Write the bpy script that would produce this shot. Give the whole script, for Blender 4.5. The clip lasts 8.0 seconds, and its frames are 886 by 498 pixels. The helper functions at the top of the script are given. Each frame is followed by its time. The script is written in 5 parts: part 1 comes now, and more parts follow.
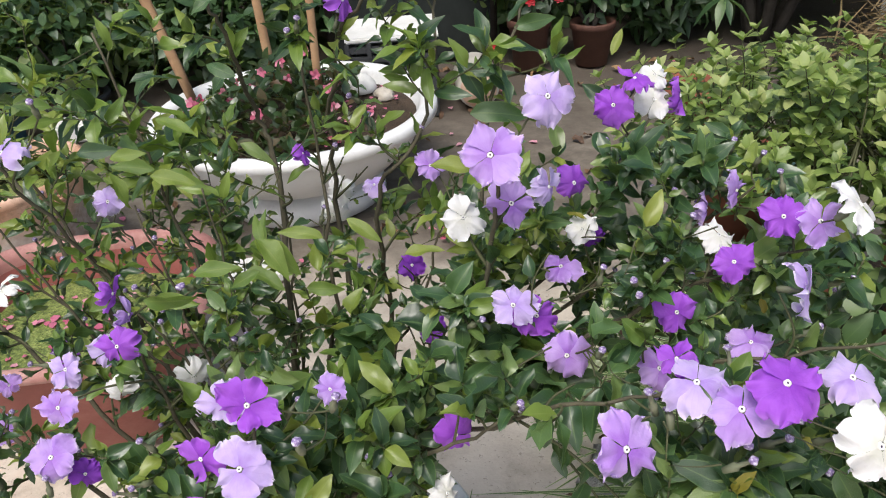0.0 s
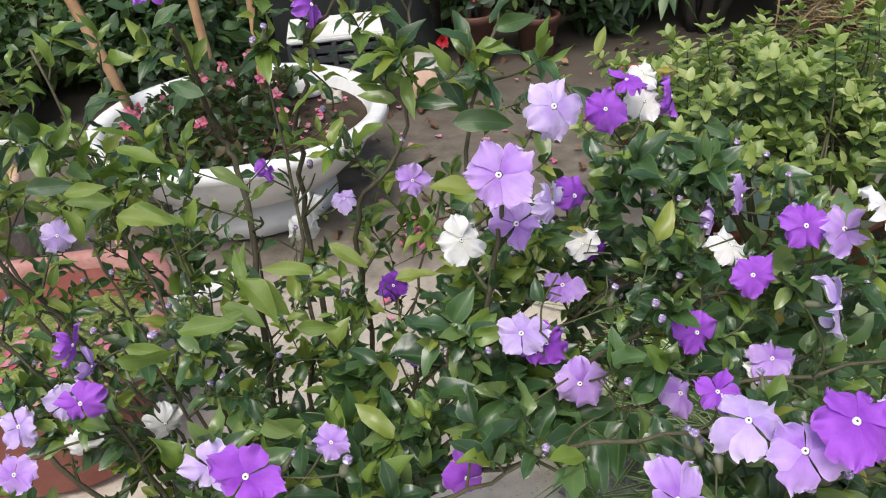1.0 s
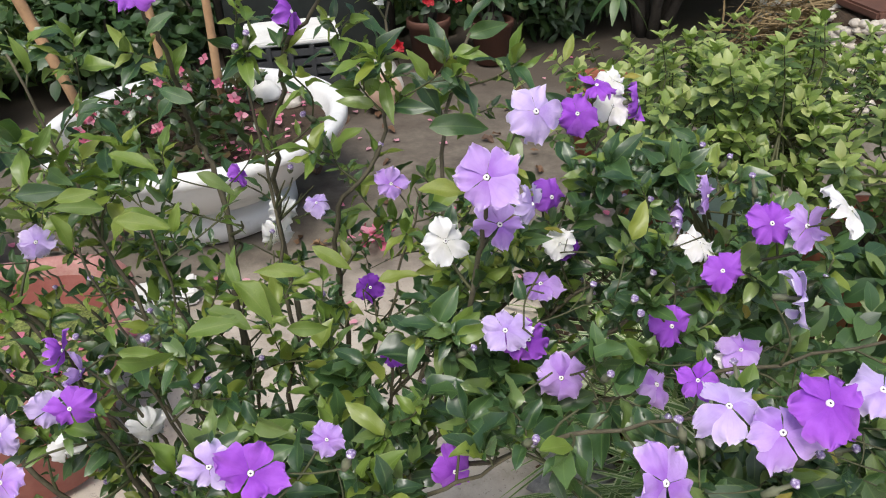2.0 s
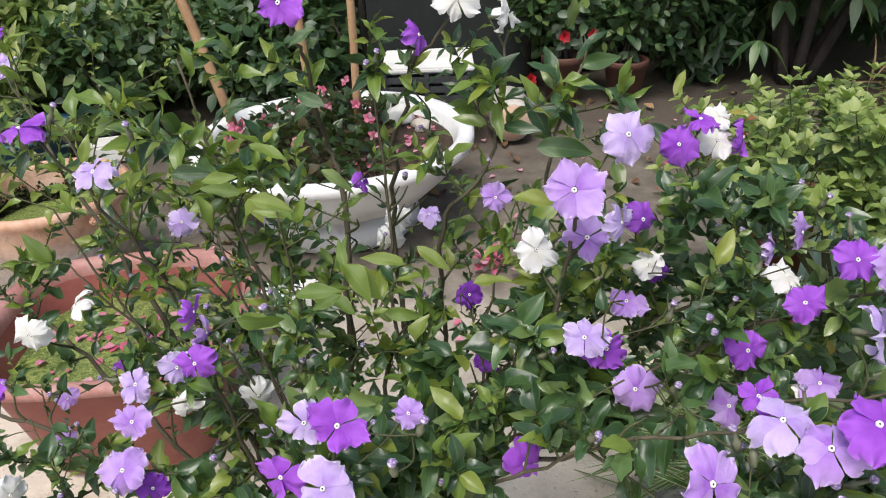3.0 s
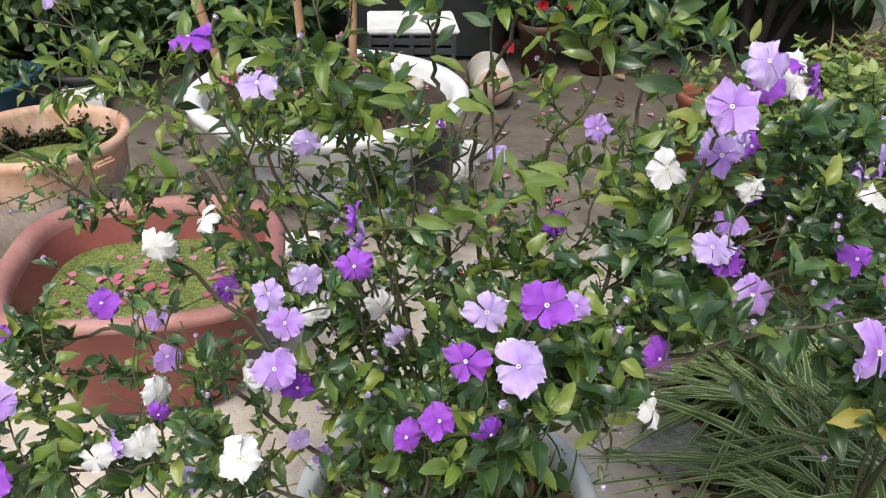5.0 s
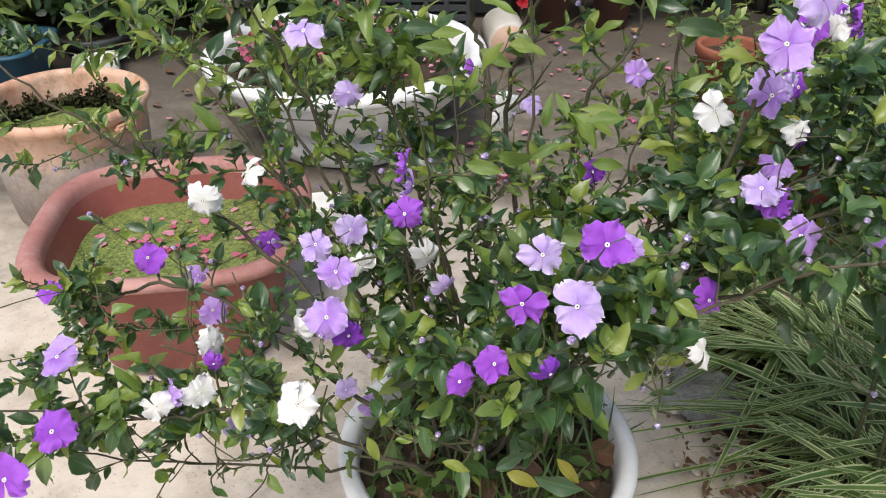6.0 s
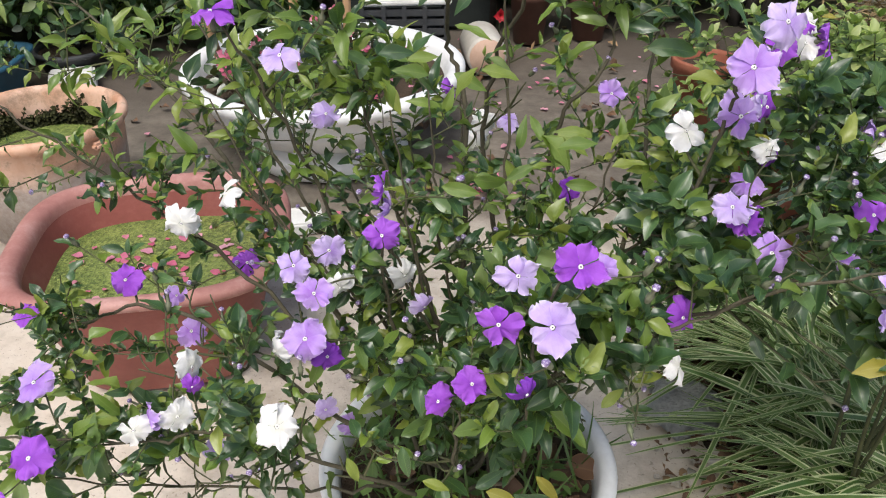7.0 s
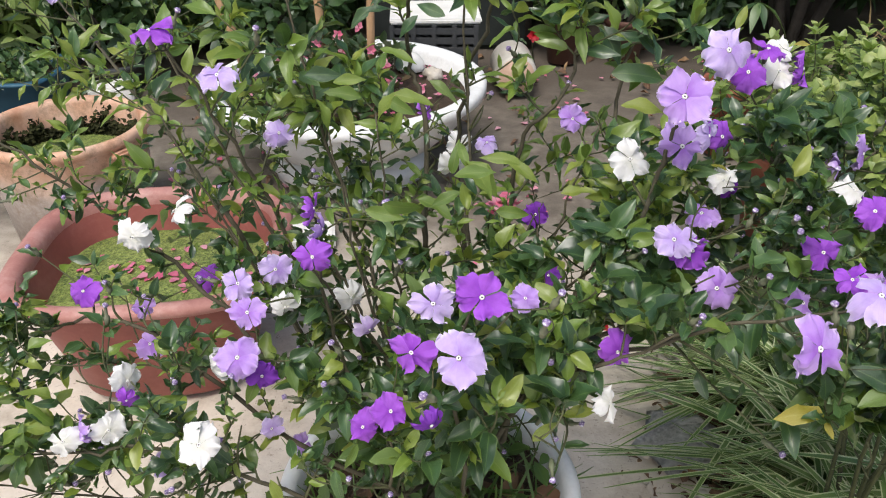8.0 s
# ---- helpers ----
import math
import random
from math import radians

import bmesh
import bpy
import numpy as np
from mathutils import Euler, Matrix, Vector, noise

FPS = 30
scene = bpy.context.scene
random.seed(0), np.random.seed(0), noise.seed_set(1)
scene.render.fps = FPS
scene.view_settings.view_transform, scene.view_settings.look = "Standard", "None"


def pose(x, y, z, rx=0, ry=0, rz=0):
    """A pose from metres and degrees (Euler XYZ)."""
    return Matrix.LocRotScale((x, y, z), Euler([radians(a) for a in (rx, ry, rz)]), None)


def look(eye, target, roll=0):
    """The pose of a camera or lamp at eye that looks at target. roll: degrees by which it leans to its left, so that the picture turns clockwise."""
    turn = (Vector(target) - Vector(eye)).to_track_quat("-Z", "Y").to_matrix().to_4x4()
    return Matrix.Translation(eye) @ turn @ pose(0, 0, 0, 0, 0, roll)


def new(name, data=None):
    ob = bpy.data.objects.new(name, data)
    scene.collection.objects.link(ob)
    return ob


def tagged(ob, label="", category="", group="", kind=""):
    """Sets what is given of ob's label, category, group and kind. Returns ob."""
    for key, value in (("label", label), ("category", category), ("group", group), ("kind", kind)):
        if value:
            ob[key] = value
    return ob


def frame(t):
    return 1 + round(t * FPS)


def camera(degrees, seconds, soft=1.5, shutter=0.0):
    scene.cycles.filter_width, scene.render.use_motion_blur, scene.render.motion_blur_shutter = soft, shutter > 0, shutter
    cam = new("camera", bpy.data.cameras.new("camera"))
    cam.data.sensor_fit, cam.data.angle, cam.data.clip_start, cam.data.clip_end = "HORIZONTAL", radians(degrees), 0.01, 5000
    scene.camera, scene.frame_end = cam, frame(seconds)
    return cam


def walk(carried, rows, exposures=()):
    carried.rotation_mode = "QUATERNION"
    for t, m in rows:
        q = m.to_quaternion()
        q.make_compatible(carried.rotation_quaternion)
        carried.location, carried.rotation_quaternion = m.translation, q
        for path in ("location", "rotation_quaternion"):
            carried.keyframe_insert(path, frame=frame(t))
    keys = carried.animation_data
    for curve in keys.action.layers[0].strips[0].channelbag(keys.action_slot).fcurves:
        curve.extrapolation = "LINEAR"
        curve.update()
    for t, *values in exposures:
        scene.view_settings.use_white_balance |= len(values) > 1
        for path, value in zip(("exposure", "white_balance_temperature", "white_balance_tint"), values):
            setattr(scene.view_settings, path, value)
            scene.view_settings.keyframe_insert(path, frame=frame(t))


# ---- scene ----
cam = camera(58.75, 8.0, soft=1.1)
PATH = [
    (0, (0.0185, 0.0135, 1.0772), (-0.0354, 1.7357, 0.0616), -4.01),
    (0.5, (0.0108, 0.0472, 1.0783), (-0.0191, 1.771, 0.0646), -5),
    (1, (-0.0208, 0.0741, 1.0721), (0.065, 1.7834, 0.0371), -4.28),
    (2.3, (-0.0474, 0.0523, 1.0859), (0.1636, 1.7533, 0.0554), -2.89),
    (2.5, (-0.043, 0.0442, 1.0886), (0.1233, 1.7578, 0.0707), -2.51),
    (3, (-0.0285, 0.0005, 1.0862), (-0.1214, 1.7597, 0.1393), -2.59),
    (3.5, (-0.0771, -0.0356, 1.0975), (-0.1727, 1.7396, 0.1812), -2.09),
    (4, (-0.1293, -0.0633, 1.0984), (-0.1458, 1.7144, 0.1821), -0.93),
    (4.5, (-0.1692, -0.0703, 1.0863), (-0.1095, 1.6853, 0.1302), 0.29),
    (5, (-0.2175, -0.0732, 1.0654), (-0.1338, 1.655, 0.0622), 1.33),
    (5.2, (-0.239, -0.0688, 1.0699), (-0.1433, 1.6343, 0.0257), 1.45),
    (6.3, (-0.2554, -0.0864, 1.051), (-0.2013, 1.5936, -0.033), -0.37),
    (6.5, (-0.25, -0.0855, 1.0534), (-0.1903, 1.5953, -0.0289), -0.36),
    (7, (-0.2508, -0.0836, 1.066), (-0.1423, 1.6082, 0.0049), 0.23),
    (7.5, (-0.2059, -0.078, 1.0698), (-0.1593, 1.639, 0.0453), -0.13),
    (8, (-0.1426, -0.0745, 1.0678), (-0.1642, 1.6419, 0.0414), -0.17),
]
walk(cam, [(t, look(eye, target, roll)) for t, eye, target, roll in PATH])

# ---- light: an overcast day ----
world = bpy.data.worlds.new("world")
scene.world = world
world.use_nodes = True
wn = world.node_tree.nodes
sky = wn.new("ShaderNodeTexSky")
sky.sky_type = "NISHITA"
sky.sun_disc = False
sky.sun_elevation, sky.sun_rotation = radians(58), radians(200)
sky.dust_density = 4.0
world.node_tree.links.new(sky.outputs["Color"], wn["Background"].inputs["Color"])
wn["Background"].inputs["Strength"].default_value = 0.165
sun_data = bpy.data.lights.new("sun", "SUN")
sun_data.energy, sun_data.angle, sun_data.color = 2.7, radians(25), (1.0, 0.97, 0.94)
sun = new("sun", sun_data)
sun.matrix_world = look((-0.6, -1.7, 3.4), (0, 0, 0))


# ---- materials ----
def nodes_of(name):
    m = bpy.data.materials.new(name)
    m.use_nodes = True
    nt = m.node_tree
    return m, nt, nt.nodes["Principled BSDF"]


def ramp(nt, fac, stops):
    r = nt.nodes.new("ShaderNodeValToRGB")
    els = r.color_ramp.elements
    while len(els) < len(stops):
        els.new(0.5)
    for e, (p, c) in zip(els, stops):
        e.position, e.color = p, (*c, 1)
    nt.links.new(fac, r.inputs["Fac"])
    return r.outputs["Color"]


def noise_tex(nt, scale, detail=4.0, rough=0.6, coord="Object"):
    tc = nt.nodes.new("ShaderNodeTexCoord")
    n = nt.nodes.new("ShaderNodeTexNoise")
    n.inputs["Scale"].default_value = scale
    n.inputs["Detail"].default_value = detail
    n.inputs["Roughness"].default_value = rough
    nt.links.new(tc.outputs[coord], n.inputs["Vector"])
    return n.outputs["Fac"]


def mix(nt, fac, a, b, mode="MIX"):
    m = nt.nodes.new("ShaderNodeMix")
    m.data_type, m.blend_type = "RGBA", mode
    for sock, v in ((m.inputs["Factor"], fac), (m.inputs["A"], a), (m.inputs["B"], b)):
        if isinstance(v, (int, float)):
            sock.default_value = v
        elif isinstance(v, tuple):
            sock.default_value = (*v, 1)
        else:
            nt.links.new(v, sock)
    return m.outputs["Result"]


def math_node(nt, op, a, b=0.0):
    m = nt.nodes.new("ShaderNodeMath")
    m.operation = op
    for sock, v in ((m.inputs[0], a), (m.inputs[1], b)):
        if isinstance(v, (int, float)):
            sock.default_value = v
        else:
            nt.links.new(v, sock)
    return m.outputs[0]


def bump(nt, bsdf, height, strength=0.3, distance=0.005):
    b = nt.nodes.new("ShaderNodeBump")
    b.inputs["Strength"].default_value, b.inputs["Distance"].default_value = strength, distance
    nt.links.new(height, b.inputs["Height"])
    nt.links.new(b.outputs["Normal"], bsdf.inputs["Normal"])


def rough_mat(name, stops, scale=6.0, fine=60.0, rough=0.8, bump_size=0.003, bump_strength=0.4, metal=0.0, spec=0.4):
    """A surface with stains at one scale and grain at another."""
    m, nt, b = nodes_of(name)
    big, small = noise_tex(nt, scale, 5, 0.65), noise_tex(nt, fine, 4, 0.7)
    f = math_node(nt, "ADD", math_node(nt, "MULTIPLY", big, 0.72), math_node(nt, "MULTIPLY", small, 0.28))
    nt.links.new(ramp(nt, f, stops), b.inputs["Base Color"])
    b.inputs["Roughness"].default_value, b.inputs["Metallic"].default_value = rough, metal
    b.inputs["Specular IOR Level"].default_value = spec
    bump(nt, b, small, bump_strength, bump_size)
    return m


def thin_mix(nt, bsdf, colour, amount):
    """Lets light through a thin blade or petal."""
    t = nt.nodes.new("ShaderNodeBsdfTranslucent")
    nt.links.new(colour, t.inputs["Color"])
    s = nt.nodes.new("ShaderNodeMixShader")
    s.inputs["Fac"].default_value = amount
    nt.links.new(bsdf.outputs[0], s.inputs[1])
    nt.links.new(t.outputs[0], s.inputs[2])
    nt.links.new(s.outputs[0], nt.nodes["Material Output"].inputs["Surface"])


def uv_split(nt):
    uv = nt.nodes.new("ShaderNodeUVMap")
    sep = nt.nodes.new("ShaderNodeSeparateXYZ")
    nt.links.new(uv.outputs["UV"], sep.inputs[0])
    return sep.outputs["X"], sep.outputs["Y"]


def chance(nt, island):
    if island:
        return nt.nodes.new("ShaderNodeNewGeometry").outputs["Random Per Island"]
    return nt.nodes.new("ShaderNodeObjectInfo").outputs["Random"]


def leaf_mat(name, stops, vein, island, rough=0.33, through_light=0.16, edge=None, glow=(0.25, 0.42, 0.03)):
    """A leaf: its tone varies from leaf to leaf, with a midrib, side veins and blotches. UV: x along, y across."""
    m, nt, b = nodes_of(name)
    u, v = uv_split(nt)
    base = ramp(nt, chance(nt, island), stops)
    blotch = noise_tex(nt, 45, 3)
    base = mix(nt, math_node(nt, "MULTIPLY", blotch, 0.55), base, tuple(0.55 * x for x in stops[0][1]))
    across = math_node(nt, "ABSOLUTE", math_node(nt, "SUBTRACT", v, 0.5))
    rib = math_node(nt, "LESS_THAN", across, 0.03)
    side = math_node(nt, "SINE", math_node(nt, "MULTIPLY", math_node(nt, "SUBTRACT", u, math_node(nt, "MULTIPLY", across, 0.5)), 75.0))
    side = math_node(nt, "GREATER_THAN", side, 0.93)
    veins = math_node(nt, "MAXIMUM", math_node(nt, "MULTIPLY", rib, 0.3), math_node(nt, "MULTIPLY", side, 0.07))
    colour = mix(nt, veins, base, vein)
    if edge:
        colour = mix(nt, math_node(nt, "GREATER_THAN", across, 0.31), colour, edge)
    else:
        rim = math_node(nt, "MULTIPLY", math_node(nt, "GREATER_THAN", across, 0.46), 0.35)
        colour = mix(nt, rim, colour, vein)
    nt.links.new(colour, b.inputs["Base Color"])
    b.inputs["Roughness"].default_value = rough
    b.inputs["Specular IOR Level"].default_value = 0.65
    bump(nt, b, math_node(nt, "ADD", veins, math_node(nt, "MULTIPLY", blotch, 0.9)), 0.35, 0.0015)
    thin_mix(nt, b, mix(nt, 0.5, colour, glow), through_light)
    return m


def petal_mat(name, inner, outer, edge):
    """A petal: stained towards the throat, cloudy in tone, with a paler margin and faint veins. UV: x outward, y across."""
    m, nt, b = nodes_of(name)
    u, v = uv_split(nt)
    tc = nt.nodes.new("ShaderNodeTexCoord")
    shift = nt.nodes.new("ShaderNodeVectorMath")
    shift.operation = "ADD"
    nt.links.new(tc.outputs["Object"], shift.inputs[0])
    nt.links.new(math_node(nt, "MULTIPLY", chance(nt, False), 23.0), shift.inputs[1])

    def cloud(scale, detail):
        n = nt.nodes.new("ShaderNodeTexNoise")
        n.inputs["Scale"].default_value, n.inputs["Detail"].default_value = scale, detail
        nt.links.new(shift.outputs[0], n.inputs["Vector"])
        return n.outputs["Fac"]
    patch, crinkle = cloud(2.2, 2), cloud(7, 2)
    rim = math_node(nt, "POWER", math_node(nt, "ABSOLUTE", math_node(nt, "SUBTRACT", math_node(nt, "MULTIPLY", v, 2.0), 1.0)), 4.0)
    reach = math_node(nt, "MULTIPLY", u, math_node(nt, "ADD", 0.8, math_node(nt, "MULTIPLY", rim, 0.2)))
    f = math_node(nt, "ADD", reach, math_node(nt, "MULTIPLY", math_node(nt, "SUBTRACT", patch, 0.5), 0.75))
    colour = ramp(nt, f, [(0.05, inner), (0.45, outer), (0.7, outer), (0.98, edge)])
    colour = mix(nt, math_node(nt, "MULTIPLY", chance(nt, False), 0.3), colour, edge)
    side = math_node(nt, "ABSOLUTE", math_node(nt, "SUBTRACT", math_node(nt, "MULTIPLY", v, 2.0), 1.0))
    margin = math_node(nt, "MAXIMUM", math_node(nt, "POWER", u, 12.0), math_node(nt, "MULTIPLY", math_node(nt, "POWER", side, 12.0), u))
    colour = mix(nt, math_node(nt, "MULTIPLY", margin, 0.6), colour, edge)
    vein = math_node(nt, "SINE", math_node(nt, "MULTIPLY", v, 34.0))
    vein = math_node(nt, "MULTIPLY", math_node(nt, "GREATER_THAN", vein, 0.8), math_node(nt, "SUBTRACT", 0.14, math_node(nt, "MULTIPLY", u, 0.13)))
    colour = mix(nt, vein, colour, inner)
    nt.links.new(colour, b.inputs["Base Color"])
    b.inputs["Roughness"].default_value = 0.6
    b.inputs["Specular IOR Level"].default_value = 0.25
    bump(nt, b, math_node(nt, "ADD", crinkle, math_node(nt, "MULTIPLY", vein, 0.5)), 0.12, 0.02)
    thin_mix(nt, b, colour, 0.3)
    return m


GREEN = [(0.0, (0.02, 0.054, 0.022)), (0.45, (0.042, 0.1, 0.036)), (0.8, (0.09, 0.175, 0.052)), (1.0, (0.2, 0.275, 0.072))]
LIME = [(0.0, (0.12, 0.21, 0.035)), (0.5, (0.2, 0.3, 0.05)), (1.0, (0.32, 0.36, 0.06))]
FRESH = [(0.0, (0.17, 0.26, 0.06)), (0.45, (0.35, 0.46, 0.12)), (0.75, (0.48, 0.57, 0.19)), (1.0, (0.56, 0.6, 0.25))]
DARK = [(0.0, (0.025, 0.06, 0.022)), (0.6, (0.05, 0.11, 0.035)), (1.0, (0.1, 0.18, 0.05))]
mat_leaf = leaf_mat("shrub_leaf", GREEN, (0.2, 0.3, 0.09), False)
mat_leaf_far = leaf_mat("shrub_leaf_mass", GREEN, (0.2, 0.3, 0.09), True)
mat_young = leaf_mat("young_leaf_mass", LIME, (0.3, 0.36, 0.12), True, 0.38, 0.3)
mat_lime = leaf_mat("yellowing_leaf", LIME, (0.32, 0.36, 0.1), False, 0.42, 0.35)
mat_yellow = leaf_mat("old_leaf", [(0, (0.3, 0.28, 0.03)), (1, (0.45, 0.36, 0.06))], (0.45, 0.4, 0.12), False, 0.45, 0.35)
mat_fresh = leaf_mat("fresh_leaf", FRESH, (0.3, 0.42, 0.16), True, 0.42, 0.38)
mat_fresh_old = leaf_mat("older_fresh_leaf", [(0.0, (0.05, 0.1, 0.028)), (0.6, (0.13, 0.21, 0.055)), (1.0, (0.28, 0.36, 0.1))], (0.16, 0.25, 0.09), True, 0.42, 0.25)
mat_dark = leaf_mat("hedge_leaf", DARK, (0.07, 0.13, 0.05), True, 0.45, 0.15)
mat_mid = leaf_mat("bush_leaf", GREEN, (0.12, 0.2, 0.07), True, 0.45, 0.2)
mat_strap = leaf_mat("striped_leaf", [(0, (0.08, 0.17, 0.04)), (1, (0.2, 0.31, 0.085))], (0.12, 0.22, 0.07), False, 0.4, 0.25, edge=(0.58, 0.63, 0.36))
mat_begonia = leaf_mat("begonia_leaf", [(0, (0.022, 0.045, 0.016)), (0.7, (0.045, 0.09, 0.026)), (1, (0.11, 0.055, 0.03))], (0.08, 0.12, 0.04), True, 0.3, 0.12)
mat_grass = leaf_mat("grass_blade", [(0, (0.05, 0.11, 0.02)), (1, (0.13, 0.22, 0.04))], (0.12, 0.2, 0.05), True, 0.5, 0.2)
mat_moss = rough_mat("moss", [(0.3, (0.018, 0.022, 0.007)), (0.6, (0.055, 0.06, 0.016)), (0.9, (0.12, 0.1, 0.03))], 30, 160, 0.95, 0.01, 0.8)
PETALS = [
    petal_mat("petal_white", (0.74, 0.74, 0.66), (0.88, 0.88, 0.87), (0.9, 0.9, 0.9)),
    petal_mat("petal_pale", (0.4, 0.24, 0.68), (0.59, 0.44, 0.83), (0.85, 0.8, 0.95)),
    petal_mat("petal_lilac", (0.36, 0.15, 0.64), (0.5, 0.29, 0.77), (0.78, 0.66, 0.92)),
    petal_mat("petal_purple", (0.25, 0.04, 0.5), (0.37, 0.09, 0.66), (0.5, 0.2, 0.76)),
    petal_mat("petal_deep", (0.13, 0.02, 0.32), (0.21, 0.04, 0.46), (0.32, 0.1, 0.58)),
]
mat_bud = rough_mat("bud_tip", [(0.36, (0.09, 0.05, 0.17)), (0.5, (0.27, 0.2, 0.38)), (0.62, (0.74, 0.72, 0.78))], 330, 1100, 0.6, 0.001, 0.2)
mat_eye = rough_mat("flower_eye", [(0.3, (0.75, 0.75, 0.7)), (0.8, (0.85, 0.85, 0.82))], 80, 300, 0.6, 0.001, 0.1)
mat_throat = rough_mat("flower_throat", [(0.3, (0.03, 0.02, 0.06)), (0.8, (0.1, 0.07, 0.12))], 80, 300, 0.7, 0.001, 0.1)
mat_calyx = rough_mat("calyx", [(0.3, (0.07, 0.1, 0.04)), (0.8, (0.2, 0.19, 0.14))], 60, 300, 0.6, 0.001, 0.2)
mat_bark = rough_mat("shrub_bark", [(0.25, (0.035, 0.032, 0.02)), (0.55, (0.09, 0.08, 0.05)), (0.85, (0.19, 0.175, 0.12))], 25, 220, 0.85, 0.002, 0.6)
mat_twig = rough_mat("green_twig", [(0.25, (0.035, 0.04, 0.018)), (0.8, (0.11, 0.115, 0.05))], 25, 220, 0.7, 0.001, 0.4)
mat_trunk = rough_mat("dark_bark", [(0.25, (0.02, 0.017, 0.013)), (0.8, (0.07, 0.06, 0.048))], 15, 90, 0.9, 0.006, 0.7)
mat_stake = rough_mat("raw_wood", [(0.2, (0.26, 0.15, 0.075)), (0.55, (0.42, 0.26, 0.14)), (0.85, (0.52, 0.35, 0.21))], 9, 120, 0.75, 0.002, 0.5)
mat_white_pot = rough_mat("white_plastic", [(0.2, (0.52, 0.52, 0.5)), (0.5, (0.76, 0.77, 0.76)), (0.8, (0.83, 0.83, 0.82))], 7, 60, 0.38, 0.001, 0.1)
mat_red_tub = rough_mat("faded_red_plastic", [(0.2, (0.16, 0.045, 0.038)), (0.5, (0.25, 0.075, 0.06)), (0.8, (0.36, 0.15, 0.125))], 5, 70, 0.55, 0.001, 0.25)
mat_red_rim = rough_mat("bleached_red_plastic", [(0.25, (0.25, 0.09, 0.075)), (0.5, (0.38, 0.18, 0.155)), (0.75, (0.55, 0.36, 0.32))], 6, 90, 0.6, 0.001, 0.25)
mat_grip = rough_mat("bleached_orange_grip", [(0.25, (0.4, 0.19, 0.1)), (0.7, (0.62, 0.38, 0.27))], 12, 90, 0.55, 0.001, 0.2)
mat_terracotta = rough_mat("terracotta", [(0.2, (0.17, 0.055, 0.032)), (0.55, (0.27, 0.09, 0.05)), (0.85, (0.36, 0.16, 0.1))], 8, 90, 0.8, 0.002, 0.35)
mat_brown_pot = rough_mat("brown_plastic", [(0.2, (0.07, 0.035, 0.025)), (0.6, (0.13, 0.06, 0.042)), (0.9, (0.2, 0.11, 0.085))], 8, 90, 0.65, 0.002, 0.25)
mat_black_pot = rough_mat("dark_plastic", [(0.2, (0.02, 0.021, 0.022)), (0.8, (0.07, 0.075, 0.078))], 8, 90, 0.6, 0.002, 0.2)
mat_blue = rough_mat("blue_plastic", [(0.2, (0.012, 0.05, 0.085)), (0.8, (0.03, 0.11, 0.17))], 8, 90, 0.55, 0.001, 0.2)
mat_foam = rough_mat("white_board", [(0.2, (0.5, 0.5, 0.46)), (0.6, (0.72, 0.72, 0.69)), (0.9, (0.8, 0.8, 0.78))], 9, 120, 0.85, 0.001, 0.3)
mat_lidgreen = rough_mat("pale_green_plastic", [(0.2, (0.32, 0.47, 0.38)), (0.8, (0.45, 0.6, 0.5))], 6, 80, 0.5, 0.001, 0.1)
mat_soil = rough_mat("soil", [(0.25, (0.025, 0.017, 0.011)), (0.55, (0.075, 0.05, 0.03)), (0.85, (0.15, 0.105, 0.07))], 14, 120, 0.95, 0.012, 1.0)
mat_stone = rough_mat("pale_stone", [(0.2, (0.24, 0.21, 0.17)), (0.5, (0.5, 0.46, 0.39)), (0.8, (0.68, 0.65, 0.59))], 18, 110, 0.85, 0.006, 0.7)
mat_rock = rough_mat("grey_rock", [(0.3, (0.22, 0.22, 0.21)), (0.5, (0.42, 0.42, 0.4)), (0.7, (0.62, 0.62, 0.59))], 30, 140, 0.9, 0.02, 1.0)
mat_jar = rough_mat("glazed_jar", [(0.2, (0.32, 0.3, 0.26)), (0.7, (0.58, 0.56, 0.5))], 9, 90, 0.45, 0.001, 0.15)
mat_jar_end = rough_mat("clay_jar_foot", [(0.2, (0.42, 0.27, 0.19)), (0.8, (0.6, 0.43, 0.33))], 15, 90, 0.8, 0.001, 0.3)
mat_straw = rough_mat("straw", [(0.2, (0.12, 0.085, 0.04)), (0.8, (0.32, 0.24, 0.12))], 40, 200, 0.8, 0.002, 0.4)
mat_dead = leaf_mat("dead_leaf", [(0, (0.07, 0.035, 0.018)), (0.6, (0.19, 0.1, 0.05)), (1, (0.42, 0.27, 0.13))], (0.3, 0.18, 0.08), True, 0.7, 0.1, glow=(0.3, 0.16, 0.06))
mat_pink = leaf_mat("pink_petal", [(0, (0.55, 0.08, 0.17)), (0.5, (0.7, 0.22, 0.33)), (1, (0.78, 0.5, 0.56))], (0.6, 0.2, 0.27), True, 0.6, 0.2, glow=(0.75, 0.25, 0.35))
mat_rose = leaf_mat("red_petal", [(0, (0.5, 0.008, 0.02)), (1, (0.68, 0.03, 0.05))], (0.5, 0.01, 0.02), True, 0.6, 0.15, glow=(0.6, 0.02, 0.04))
mat_net = rough_mat("shade_net", [(0.2, (0.008, 0.011, 0.01)), (0.8, (0.026, 0.033, 0.03))], 20, 200, 0.8, 0.001, 0.2)
mat_wall = rough_mat("weathered_plaster", [(0.2, (0.12, 0.13, 0.11)), (0.8, (0.3, 0.3, 0.27))], 3, 40, 0.9, 0.004, 0.5)


